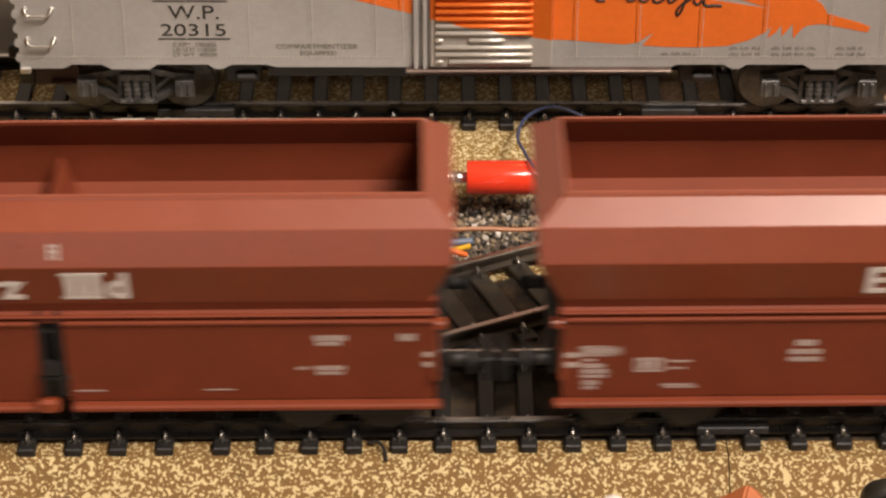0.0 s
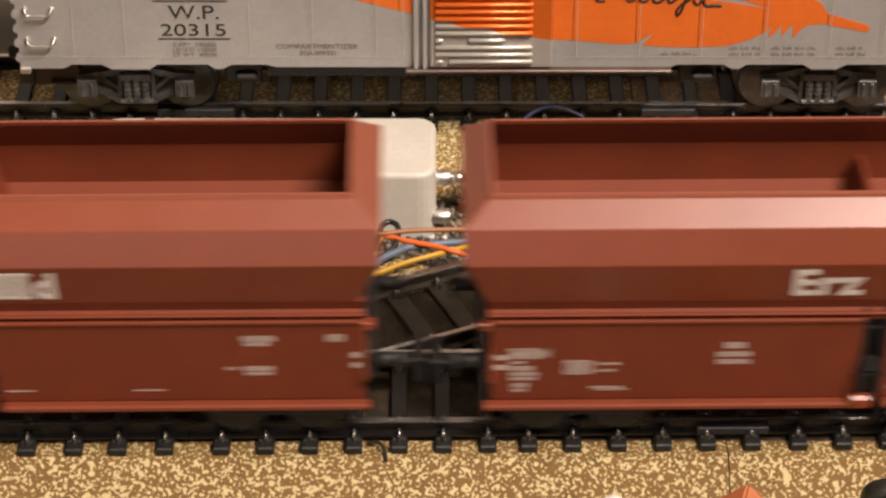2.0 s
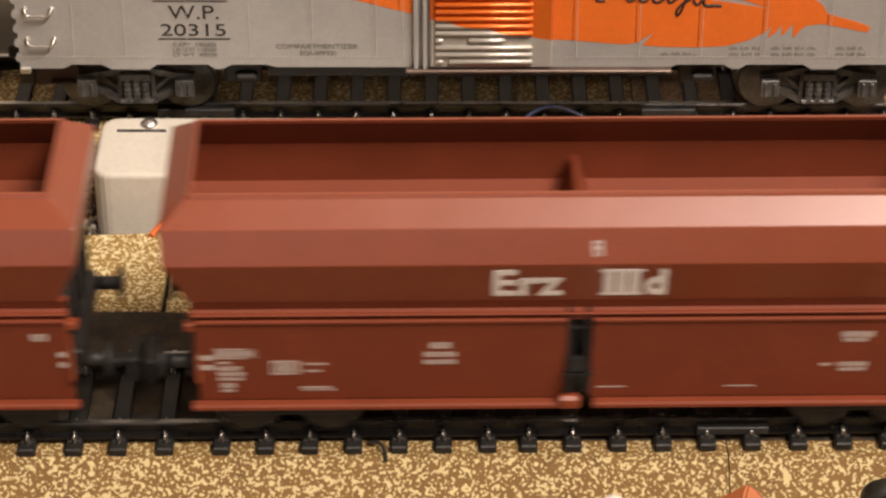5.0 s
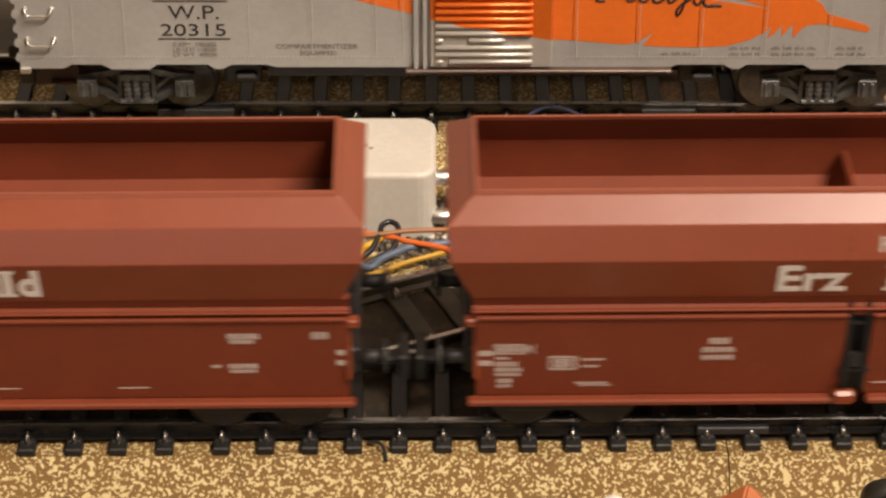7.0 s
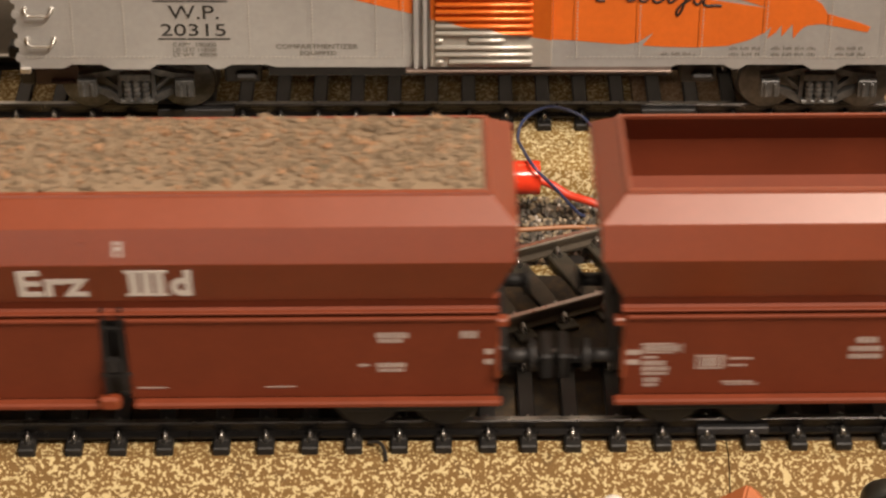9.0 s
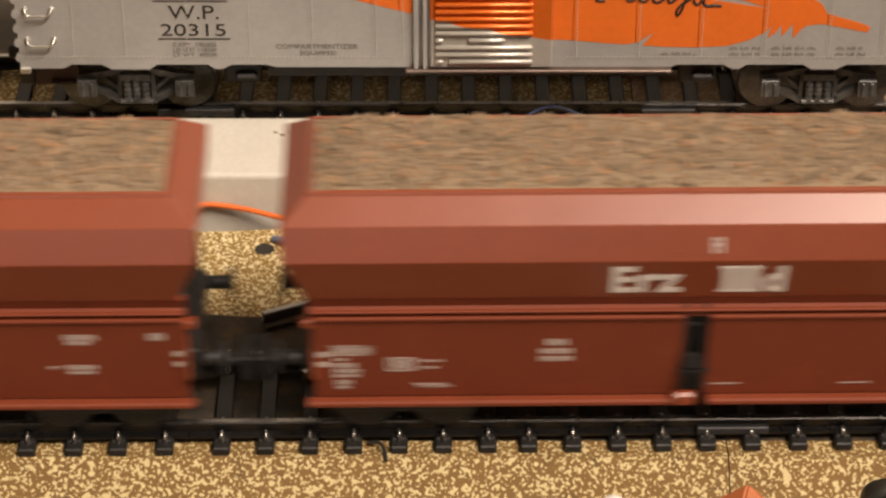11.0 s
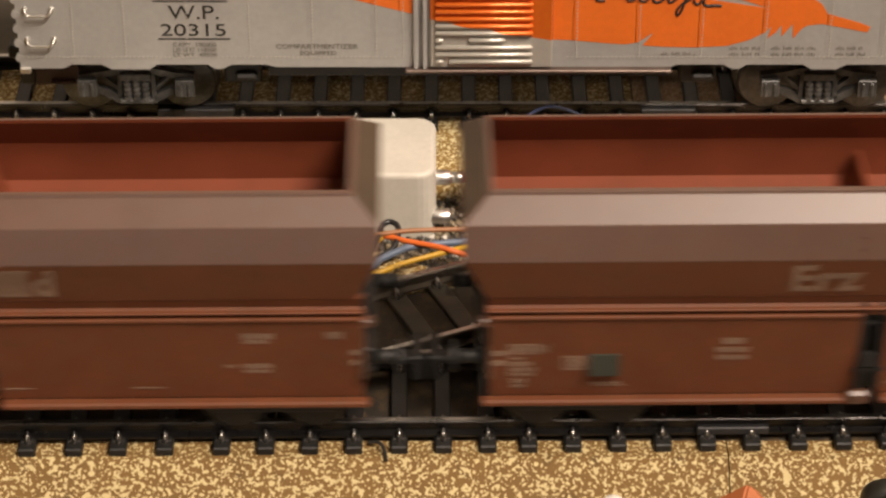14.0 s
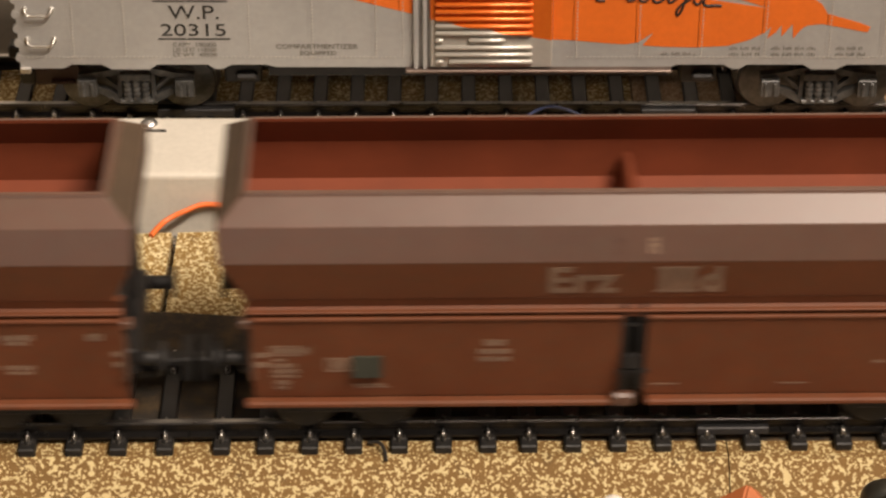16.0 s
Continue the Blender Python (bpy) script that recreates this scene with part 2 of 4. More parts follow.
def room():
    # unseen plain shell; the north wall is set close to bounce fill light
    for name, dims in (("floor", (-2800, 2800, -1800, 720, -920, -900)), ("ceiling", (-2800, 2800, -1800, 720, 1700, 1720)),
                       ("wall_north", (-2800, 2800, 720, 820, -900, 1700)), ("wall_south", (-2800, 2800, -1900, -1800, -900, 1700)),
                       ("wall_east", (2800, 2900, -1800, 720, -900, 1700)), ("wall_west", (-2900, -2800, -1800, 720, -900, 1700))):
        ob = link(name, boxes(dims), CARPET if name == "floor" else WALLPAINT)
        tagged(ob, {"f": "dark brown carpeted room floor", "c": "plain cream painted room ceiling"}.get(name[0], "plain cream painted room wall"), name.split("_")[0], kind="structure")


def ground():
    g = link("ground", boxes((-2400, 2400, -260, 700, -25, -6.2)), FELT)
    tagged(g, "dark baseboard under the model railway tracks", "baseboard", kind="structure")
    legs = link("table_frame", boxes((-2390, 2390, -250, -215, -80, -25), (-2390, 2390, 655, 690, -80, -25), (-2390, -2350, -250, -215, -900, -25), (2350, 2390, -250, -215, -900, -25),
                                     (-2390, -2350, 655, 690, -900, -25), (2350, 2390, 655, 690, -900, -25)), plain("table_wood", (0.25, 0.15, 0.08), 0.6, scale=80))
    tagged(legs, "plain wooden frame carrying the baseboard", "table", kind="structure")


# ---- track ----
TURN = 0.75            # the near line runs slightly away to the right
NEAR_Y, BACK_Y = -1.6, 92.4
RAIL_SECTION = [(y, 3.7 - (4.5 - z) * 1.15) for y, z in [(-1.25, 2.3), (1.25, 2.3), (1.25, 2.6), (0.35, 2.85), (0.35, 3.5), (0.62, 3.7), (0.62, 4.35), (0.45, 4.5), (-0.45, 4.5), (-0.62, 4.35), (-0.62, 3.7), (-0.35, 3.5), (-0.35, 2.85), (-1.25, 2.6)]]


def sleeper_mesh(half=12.6, wide=1.3):
    bm = bmesh.new()
    box(bm, -wide, wide, -half, half, -0.4, 1.35, bevel=0.22)
    for s in (-1, 1):
        box(bm, -1.0, 1.0, s * 8.7 - 2.2, s * 8.7 + 2.2, 1.3, 1.6, bevel=0.1)
    return bm


def chair_mesh():
    """Rail fastening: a rounded clip that catches the lamp."""
    bm = bmesh.new()
    extrude_x(bm, [(-1.2, 1.3), (0.1, 2.8), (0.7, 2.8), (0.7, 1.3)], -0.42, 0.42)
    bmesh.ops.bevel(bm, geom=list(bm.edges), offset=0.2, segments=2, affect="EDGES")
    return smooth(bm)


def track(name, label, m, xs, x0, x1, steel, ties, half=12.6, far=(), wide=1.3):
    root = new(name)
    root.matrix_world = m
    tagged(root, label, "track", group="tracks")
    for s in (-1, 1):
        bm = bmesh.new()
        extrude_x(bm, [(y + s * 8.7, z) for y, z in RAIL_SECTION], x0, x1)
        part("rail", bm, steel, root)
        bm = boxes((x0, x1, s * 8.7 - 0.42, s * 8.7 + 0.42, 3.68, 3.74))
        part("rail_head", bm, RAILTOP, root, "rail head worn bright by wheels")
    first = clip = None
    for x in xs:
        if not first:
            first = part("sleeper", sleeper_mesh(half, wide), ties, root)
            first.matrix_basis = mm(x, 0, 0)
            clip = part("rail_clip", chair_mesh(), RAILTOP, root)
            clip.matrix_basis = mm(x, -10.3, 0)
        else:
            share("sleeper", first, root, mm(x, 0, 0))
            share("rail_clip", clip, root, mm(x, -10.3, 0))
        for y in (-7.1, 7.1, 10.3):
            share("rail_clip", clip, root, mm(x, y, 0))
    if far:
        bm = bmesh.new()
        for x in far:
            box(bm, x - 1.3, x + 1.3, -half, half, -0.4, 1.35)
        tagged(part("sleeper_row", bm, ties, root), kind="stuff")
    return root


def tracks():
    near = [-63.3, -56.2, -49.5, -42.4, -33.8, -27.1, -20.4, -13.7, -6.8, -0.1, 6.7, 12.9, 19.6, 26.5, 33.3, 40.1, 46.9, 54.0, 60.8]
    near = [-63.3 - 6.87 * k for k in range(12, 0, -1)] + near + [60.8 + 6.87 * k for k in range(1, 13)]
    t = track("railway_track", "near track of dark steel rails on black sleepers", mm(0, NEAR_Y, 0, 0, 0, TURN), near, -2350, 2350, RAIL, SLEEPER, far=[x for x in (60.8 + 6.87 * k for k in range(-345, 333)) if abs(x) > 143.5])
    part("rail_joiner", boxes((38.5, 49.5, -10.5, -9.3, 1.5, 2.9), bevel=0.2), JOINER, t, "sheet-metal rail joiner")
    back = [-36.5 + 6.87 * k for k in range(-16, 24)]
    t = track("railway_track", "back track of dark rails on black sleepers under the boxcar", mm(0, BACK_Y, 0), back, -600, 600, RAIL, SLEEPER, far=[x for x in (-36.5 + 6.87 * k for k in range(-82, 92)) if not -147 < x < 122])
    part("rail_joiner", boxes((36, 46, -10.9, -9.3, 1.9, 3.5), bevel=0.2), JOINER, t, "sheet-metal rail joiner")
    part("rail_joiner", boxes((-52, -38, -10.9, -9.3, 1.9, 3.5), bevel=0.2), JOINER, t, "sheet-metal rail joiner")
    # the slanting track; its upper rail runs through (42, 50.5)
    a = 24.3
    ca, sa = math.cos(radians(a)), math.sin(radians(a))
    cx, cy = 42 + 8.7 * sa, 50.5 - 8.7 * ca
    xs = [-55.2 + 7.4 * k for k in range(0, 16)]
    t = track("railway_track", "slanting branch track of weathered rails on dark sleepers", mm(cx, cy, -0.6, 0, 0, a), xs, -78, 62, OLD_RAIL, OLD_SLEEPER, wide=1.65)
    part("guard_rail", boxes((-10, 62, 4.2, 6.3, 0.6, 2.9), bevel=0.35), GUARD, t, "broad dull grey guard rail")
    part("check_rail", boxes((2, 62, -5.6, -4.6, 0.6, 3.0), bevel=0.25), OLD_RAIL, t)


# ---- hopper wagons ----


def shell_ring(y, z, xe):
    """The west end reaches a little further than the east end."""
    return [(-xe - 1.8, -y, z), (xe + 0.35, -y, z), (xe + 0.35, y, z), (-xe - 1.8, y, z)]


def hopper_shell():
    """Open hopper body: rim, sloping shoulder, upright belt, tapering lower part, and the same inside."""
    bm = bmesh.new()
    outer = [(9.6, 28.9, 54.0), (12.8, 28.9, 55.2), (15.4, 36.9, 58.5), (14.25, 42.45, 58.8), (10.75, 45.45, 55.2), (10.6, 46.0, 54.9)]
    inner = [(9.9, 46.0, 54.3), (10.0, 45.4, 54.3), (13.1, 40.0, 57.3), (13.3, 33.3, 57.4), (5.0, 28.2, 49.0)]
    rings = []
    for y, z, xe in outer + inner:
        rings.append([bm.verts.new(c) for c in shell_ring(y, z, xe)])
    for i, (a, b) in enumerate(zip(rings, rings[1:])):
        for k in range(4):
            bm.faces.new((a[k], a[(k + 1) % 4], b[(k + 1) % 4], b[k])).material_index = 1 if i >= len(outer) else 2 if k % 2 and i < 4 else 3 if i == 1 else 0
    bm.faces.new(rings[0])
    bm.faces.new(rings[-1]).material_index = 1
    bmesh.ops.recalc_face_normals(bm, faces=bm.faces)
    es = [e for e in bm.edges if e.calc_face_angle(0) > 0.3 and all(f.material_index != 1 for f in e.link_faces)]
    bmesh.ops.bevel(bm, geom=es, offset=0.16, segments=2, affect="EDGES", profile=0.5)
    return bm


def side_door(x0, x1, s):
    bm = bmesh.new()
    extrude_x(bm, [(s * 13.5, 26.0), (s * 13.1, 26.0), (s * 10.5, 10.0), (s * 11.1, 10.0)], x0, x1)
    box(bm, x0, x1, s * 13.55 - 0.2, s * 13.55 + 0.2, 25.5, 26.1, bevel=0.12)
    return bm


def stencil(name, rows, material, doors):
    """Small print, on the door that carries it."""
    for door, own in zip(doors, ([r for r in rows if r[0] < 0], [r for r in rows if r[0] > 0])):
        if own:
            tagged(part(name, marks(own), material, door), kind="stuff")


def marks(rows):
    """Small stencilled lines: rows of short bars (x0, x1, z0, z1, pieces)."""
    bm = bmesh.new()
    for x0, x1, z0, z1, n in rows:
        z0, z1 = z0 - 1.4, z1 - 1.4
        w = (x1 - x0) / n
        for i in range(n):
            a, b = x0 + i * w, x0 + (i + 0.80) * w
            y0, y1 = (11.1 + (z - 10.0) * 0.15 + 0.06 for z in (z0, z1))
            extrude_x(bm, [(-y0, z0), (-y1, z1), (0.15 - y1, z1), (0.15 - y0, z0)], a, b)
    return bm


def wagon_parts(root, paint, print_mat, fine_mat, brown=False):
    inside = RUSTY_IN if brown else RED_SHADED
    matte = BROWN_MATTE if brown else RED_SHADED
    doors = None
    part("hopper_body", hopper_shell(), [paint, inside, GRIME if brown else paint, BROWN_LOW if brown else paint], root)
    # partition across the middle
    bm = bmesh.new()
    plate(bm, [(-3.6, 28.0), (3.6, 28.0), (0.5, 37.9), (0.0, 38.3), (-0.5, 37.9)], -12.4, 12.4)
    part("partition", bm, inside, root)
    for s in (-1, 1):
        part("side_rail", boxes((-57.0, 56.7, s * 12.85 - 0.4, s * 12.85 + 0.4, 26.5, 26.9), bevel=0.12), matte, root)
        part("door_header", extrude_x(bmesh.new(), [(s * 12.75, 28.95), (s * 11.3, 28.95), (s * 11.3, 25.5), (s * 12.75, 25.5), (s * 12.75, 26.6), (s * 12.1, 27.2)], -56.9, 56.6), matte, root)
        pair = (part("side_door", side_door(-56.3, -1.9, s), matte, root), part("side_door", side_door(1.9, 56.4, s), matte, root))
        doors = doors or pair
        bm = boxes((-57.6, -2.2, s * 12.0 - 0.9, s * 12.0 + 0.9, 9.0, 10.1), (2.2, 57.2, s * 12.0 - 0.9, s * 12.0 + 0.9, 9.0, 10.1), bevel=0.3)
        part("foot_rail", bm, matte, root)
        bm = boxes((-2.9, 0.4, s * 12.6 - 0.9, s * 12.6 + 0.9, 9.2, 11.6), bevel=0.5)
        part("door_hinge", bm, paint, root)
        bm = boxes((-1.7, -1.2, s * 12.6 - 0.3, s * 12.6 + 0.3, 12, 27.5), (1.0, 1.5, s * 12.6 - 0.3, s * 12.6 + 0.3, 12, 27.5),
                   (-2.2, 2.2, s * 12.4 - 0.25, s * 12.4 + 0.25, 15.0, 15.6), (-2.2, 2.2, s * 12.4 - 0.25, s * 12.4 + 0.25, 23.6, 24.0), (-1.0, 0.8, s * 12.6 - 0.5, s * 12.6 + 0.5, 16.2, 18.4))
        part("lever_gear", bm, BLACK, root, "black unloading levers")
    part("lower_hopper", boxes((-52, 52, -9.5, 9.5, 9.5, 29.0), bevel=0.5), BLACK, root)
    part("underframe", boxes((-57.5, 57.5, -5, 5, 12.5, 16.5), (-58, -56, -10.8, 10.8, 14.0, 18.5), (56, 58, -10.8, 10.8, 14.0, 18.5), bevel=0.3), BLACK, root, "black underframe")
    for s in (-1, 1):
        bm = bmesh.new()
        box(bm, s * 55.4 - 1.0, s * 55.4 + 1.0, -11.0, 11.0, 18.5, 29.0, bevel=0.3)
        for y in (-9.5, -3.2, 3.2, 9.5):
            box(bm, s * 56.6 - 0.5, s * 56.6 + 0.5, y - 0.5, y + 0.5, 18.3, 27.5)
        part("end_frame", bm, BLACK, root, "black end frame")
        for y in (-9.9, 9.9):
            bm = bmesh.new()
            cyl(bm, (s * 57.8, y, 16.5), (s * 61.5, y, 16.5), 1.1, 14)
            stem = part("buffer", smooth(bm), BLACK, root, "black buffer")
            bm = cyl(bmesh.new(), (s * 61.4, y, 16.5), (s * 62.1, y, 16.5), 2.5, 20, bevel=0.15)
            part("buffer_head", smooth(bm), BLACK, stem)
        bm = boxes((min(s * 57, s * 65.5), max(s * 57, s * 65.5), -1.3, 1.3, 8.4, 9.8), (min(s * 63.5, s * 65.5), max(s * 63.5, s * 65.5), -3.4, 3.4, 7.0, 11.5), bevel=0.35)
        part("coupling", bm, BLACK, root, "black loop coupling")
        bm = boxes((s * 57.0 - 1.0, s * 57.0 + 1.0, -13.2, -11.4, 23.9, 25.3), (s * 56.4 - 0.4, s * 56.4 + 0.4, -12.6, -11.2, 14.0, 24.2), bevel=0.25)
        part("corner_bracket", bm, paint, root)
        for x in (s * 49, s * 37):
            bm = bmesh.new()
            for y in (-1, 1):
                cyl(bm, (x, y * 8.0, 8.95), (x, y * 10.2, 8.95), 5.2, 28, bevel=0.2)
                cyl(bm, (x, y * 7.2, 8.95), (x, y * 8.0, 8.95), 5.8, 28)
            cyl(bm, (x, -10.6, 8.95), (x, 10.6, 8.95), 0.9, 12)
            part("wheelset", smooth(bm), BLACK, root, "dark steel wheelset")
        bm = boxes((s * 43 - 9, s * 43 + 9, -11.4, -10.6, 7.0, 9.6), (s * 43 - 9, s * 43 + 9, 10.6, 11.4, 7.0, 9.6), (s * 43 - 2, s * 43 + 2, -10.7, 10.7, 8.2, 10.4), bevel=0.4)
        part("bogie_frame", bm, BLACK, root)
    # stencilled panels
    rows = [(-56.0, -53.4, 19.6, 20.6, 1), (-56.0, -53.4, 17.6, 18.6, 1), (54.6, 56.2, 20.0, 21.0, 1), (54.6, 56.2, 17.9, 18.9, 1)]
    stencil("edge_mark", rows, fine_mat, doors)
    rows = [(-53.8, -47.6, 21.7, 21.9, 1), (-53.8, -47.6, 19.9, 20.1, 1), (-53.8, -53.6, 19.9, 21.9, 1), (-47.8, -47.6, 19.9, 21.9, 1), (-53.4, -48.0, 20.3, 21.5, 7),
            (-53.5, -51.3, 18.8, 19.3, 4), (-53.5, -50.0, 17.4, 18.3, 6), (-53.5, -49.4, 16.3, 17.1, 7), (-53.5, -49.6, 15.4, 16.0, 6), (-53.2, -50.8, 13.9, 14.8, 4), (-53.2, -51.0, 13.0, 13.6, 4)]
    stencil("stencil_print", rows, fine_mat, doors)
    rows = [(-45.6, -41.2, 19.1, 19.4, 1), (-45.6, -41.2, 16.6, 16.9, 1), (-45.6, -45.2, 16.6, 19.4, 1), (-41.9, -41.2, 16.6, 19.4, 1), (-44.8, -42.2, 17.1, 18.9, 4), (-40.6, -37.2, 18.5, 18.9, 5), (-40.6, -38.0, 17.1, 17.5, 4)]
    stencil("stencil_box", rows, fine_mat, doors)
    rows = [(-41.5, -35.5, 13.7, 14.0, 1), (-41.0, -36.0, 13.2, 13.5, 8), (2.9, 8.2, 13.4, 13.6, 1), (22.0, 27.6, 13.4, 13.6, 1)]
    stencil("stencil_line", rows, fine_mat, doors)
    rows = [(-22.0, -18.8, 21.7, 22.9, 4), (-22.9, -18.0, 20.0, 21.0, 6), (-22.9, -18.0, 18.5, 19.4, 6)]
    stencil("stencil_block", rows, fine_mat, doors)
    rows = [(38.6, 43.4, 23.4, 24.5, 7), (38.9, 42.6, 22.5, 23.2, 5), (36.0, 37.6, 17.6, 18.1, 2), (38.6, 43.0, 17.4, 18.3, 6), (38.8, 42.8, 16.5, 17.1, 5)]
    stencil("stencil_block", rows, fine_mat, doors)
    stencil("stencil_block", [(51.0, 53.6, 23.3, 24.7, 3)], fine_mat, doors)
    # name on the tapering belt
    tilt = math.degrees(math.atan2(2.6, 8.0))
    lean = 90 + tilt
    def on_belt(x, z):
        return mm(x, -(12.8 + (z - 28.9) / 8.0 * 2.6) - 0.07, z, lean)
    zc = 33.0
    lettering("name_lettering", "Erz", 6.0, print_mat, root, on_belt(-7.8, zc), 0.025, 10.2, "bold white word on the belt" if not brown else "worn faded word on the belt")
    bm = boxes((-3.1, 3.1, 2.4, 3.0, -0.02, 0.02), (-3.1, 3.1, -3.0, -2.4, -0.02, 0.02), (-2.6, -1.15, -2.9, 2.9, -0.03, 0.03), (-0.72, 0.72, -2.9, 2.9, -0.03, 0.03), (1.15, 2.6, -2.9, 2.9, -0.03, 0.03))
    ob = part("name_numeral", bm, print_mat, root)
    ob.matrix_basis = on_belt(5.7, zc)
    lettering("name_letter", "d", 6.0, print_mat, root, on_belt(10.6, zc), 0.04, 3.2)
    bm = boxes((-0.75, -0.3, -1.3, 1.2, -0.03, 0.03), (0.3, 0.75, -1.3, 1.2, -0.03, 0.03), (-0.4, 0.4, -0.25, 0.25, -0.03, 0.03), (-0.5, 0.5, 0.7, 1.0, -0.03, 0.03))
    part("small_mark", bm, fine_mat, root).matrix_basis = mm(2.0, -14.95, 39.5, 78.3)
    bm = boxes((-0.8, 0.8, 0.8, 1.0, -0.02, 0.02), (0.4, 0.65, -1.0, 1.0, -0.02, 0.02), (-0.8, 0.8, -1.0, -0.85, -0.02, 0.02))
    part("moulded_mark", bm, paint, root).matrix_basis = mm(-3.2, -14.95, 39.5, 78.3)
    if brown:
        part("repair_patch", boxes((-41.6, -37.2, -12.75, -12.0, 14.6, 18.4)), plain("green_grey_patch", (0.030, 0.032, 0.022), 0.7), root, "dark greenish paint patch")


def ore_load():
    """A heaped load of ore in many small lumps."""
    rnd = random.Random(5)
    bm = bmesh.new()
    nx, ny = 80, 22
    def top(x, y):
        e = min(1.0, (55.2 - abs(x + 0.75)) / 6.0) * min(1.0, (9.9 - abs(y)) / 3.5)
        return 45.85 + 1.55 * max(e, 0) + 1.1 * noise.noise((x * 0.11, y * 0.2, 3.1)) * max(e, 0.15) + 0.5 * noise.noise((x * 0.5, y * 0.5, 9.0)) * max(e, 0.2)
    grid = [[bm.verts.new((-55.9 + 110.3 * i / nx, -9.8 + 19.6 * j / ny, top(-55.9 + 110.3 * i / nx, -9.8 + 19.6 * j / ny))) for j in range(ny + 1)] for i in range(nx + 1)]
    for i in range(nx):
        for j in range(ny):
            bm.faces.new((grid[i][j], grid[i + 1][j], grid[i + 1][j + 1], grid[i][j + 1]))
    bm.verts.index_update()
    me_v = [v.co.copy() for v in bm.verts]
    me_f = [[v.index for v in f.verts] for f in bm.faces]
    bm.free()
    base = [Vector(c) for c in ((1, 0, -.5), (-.5, .87, -.5), (-.5, -.87, -.5), (.5, .87, .5), (.5, -.87, .5), (-1, 0, .5))]
    faces = [(0, 1, 2), (3, 5, 4), (0, 3, 1), (1, 3, 5), (1, 5, 2), (2, 5, 4), (2, 4, 0), (0, 4, 3)]
    for _ in range(5600):
        x, y = rnd.uniform(-55.3, 53.8), rnd.uniform(-9.4, 9.4)
        r = rnd.uniform(0.25, 0.62) * (1.7 if rnd.random() < 0.08 else 1)
        q = Euler((rnd.uniform(0, 6), rnd.uniform(0, 6), rnd.uniform(0, 6))).to_matrix()
        c = Vector((x, y, top(x, y) + r * 0.15))
        k = len(me_v)
        me_v += [c + q @ (b * r * rnd.uniform(0.7, 1.1)) for b in base]
        me_f += [[k + i for i in f] for f in faces]
    me = bpy.data.meshes.new("ore_load")
    me.from_pydata([v * MM for v in me_v], [], me_f)
    me.materials.append(ORE)
    return me


WAGONS = []


def wagons():
    root = new("hopper_wagon")
    tagged(root, "oxide-red plastic ore hopper wagon, empty, white lettering", "wagon", group="hopper wagons of the passing train")
    wagon_parts(root, RED, WHITE, PRINT)
    brown = new("hopper_wagon")
    tagged(brown, "grimy grey-brown ore hopper wagon, empty, faded lettering", "wagon", group="hopper wagons of the passing train")
    wagon_parts(brown, BROWN, FADED, FADED, True)
    load = ore_load()
    for k in range(-1, 15):
        src = brown if k >= 11 else root
        ob = src if k in (-1, 11) else copy_thing(src, mm(0, 0, 0))
        WAGONS.append((k, ob))
        if 7 <= k <= 10:
            tagged(ob, "oxide-red plastic ore hopper wagon heaped with brown ore")
            l = new("ore_load", load)
            l.parent = ob
            tagged(l, "heaped brown ore lumps")


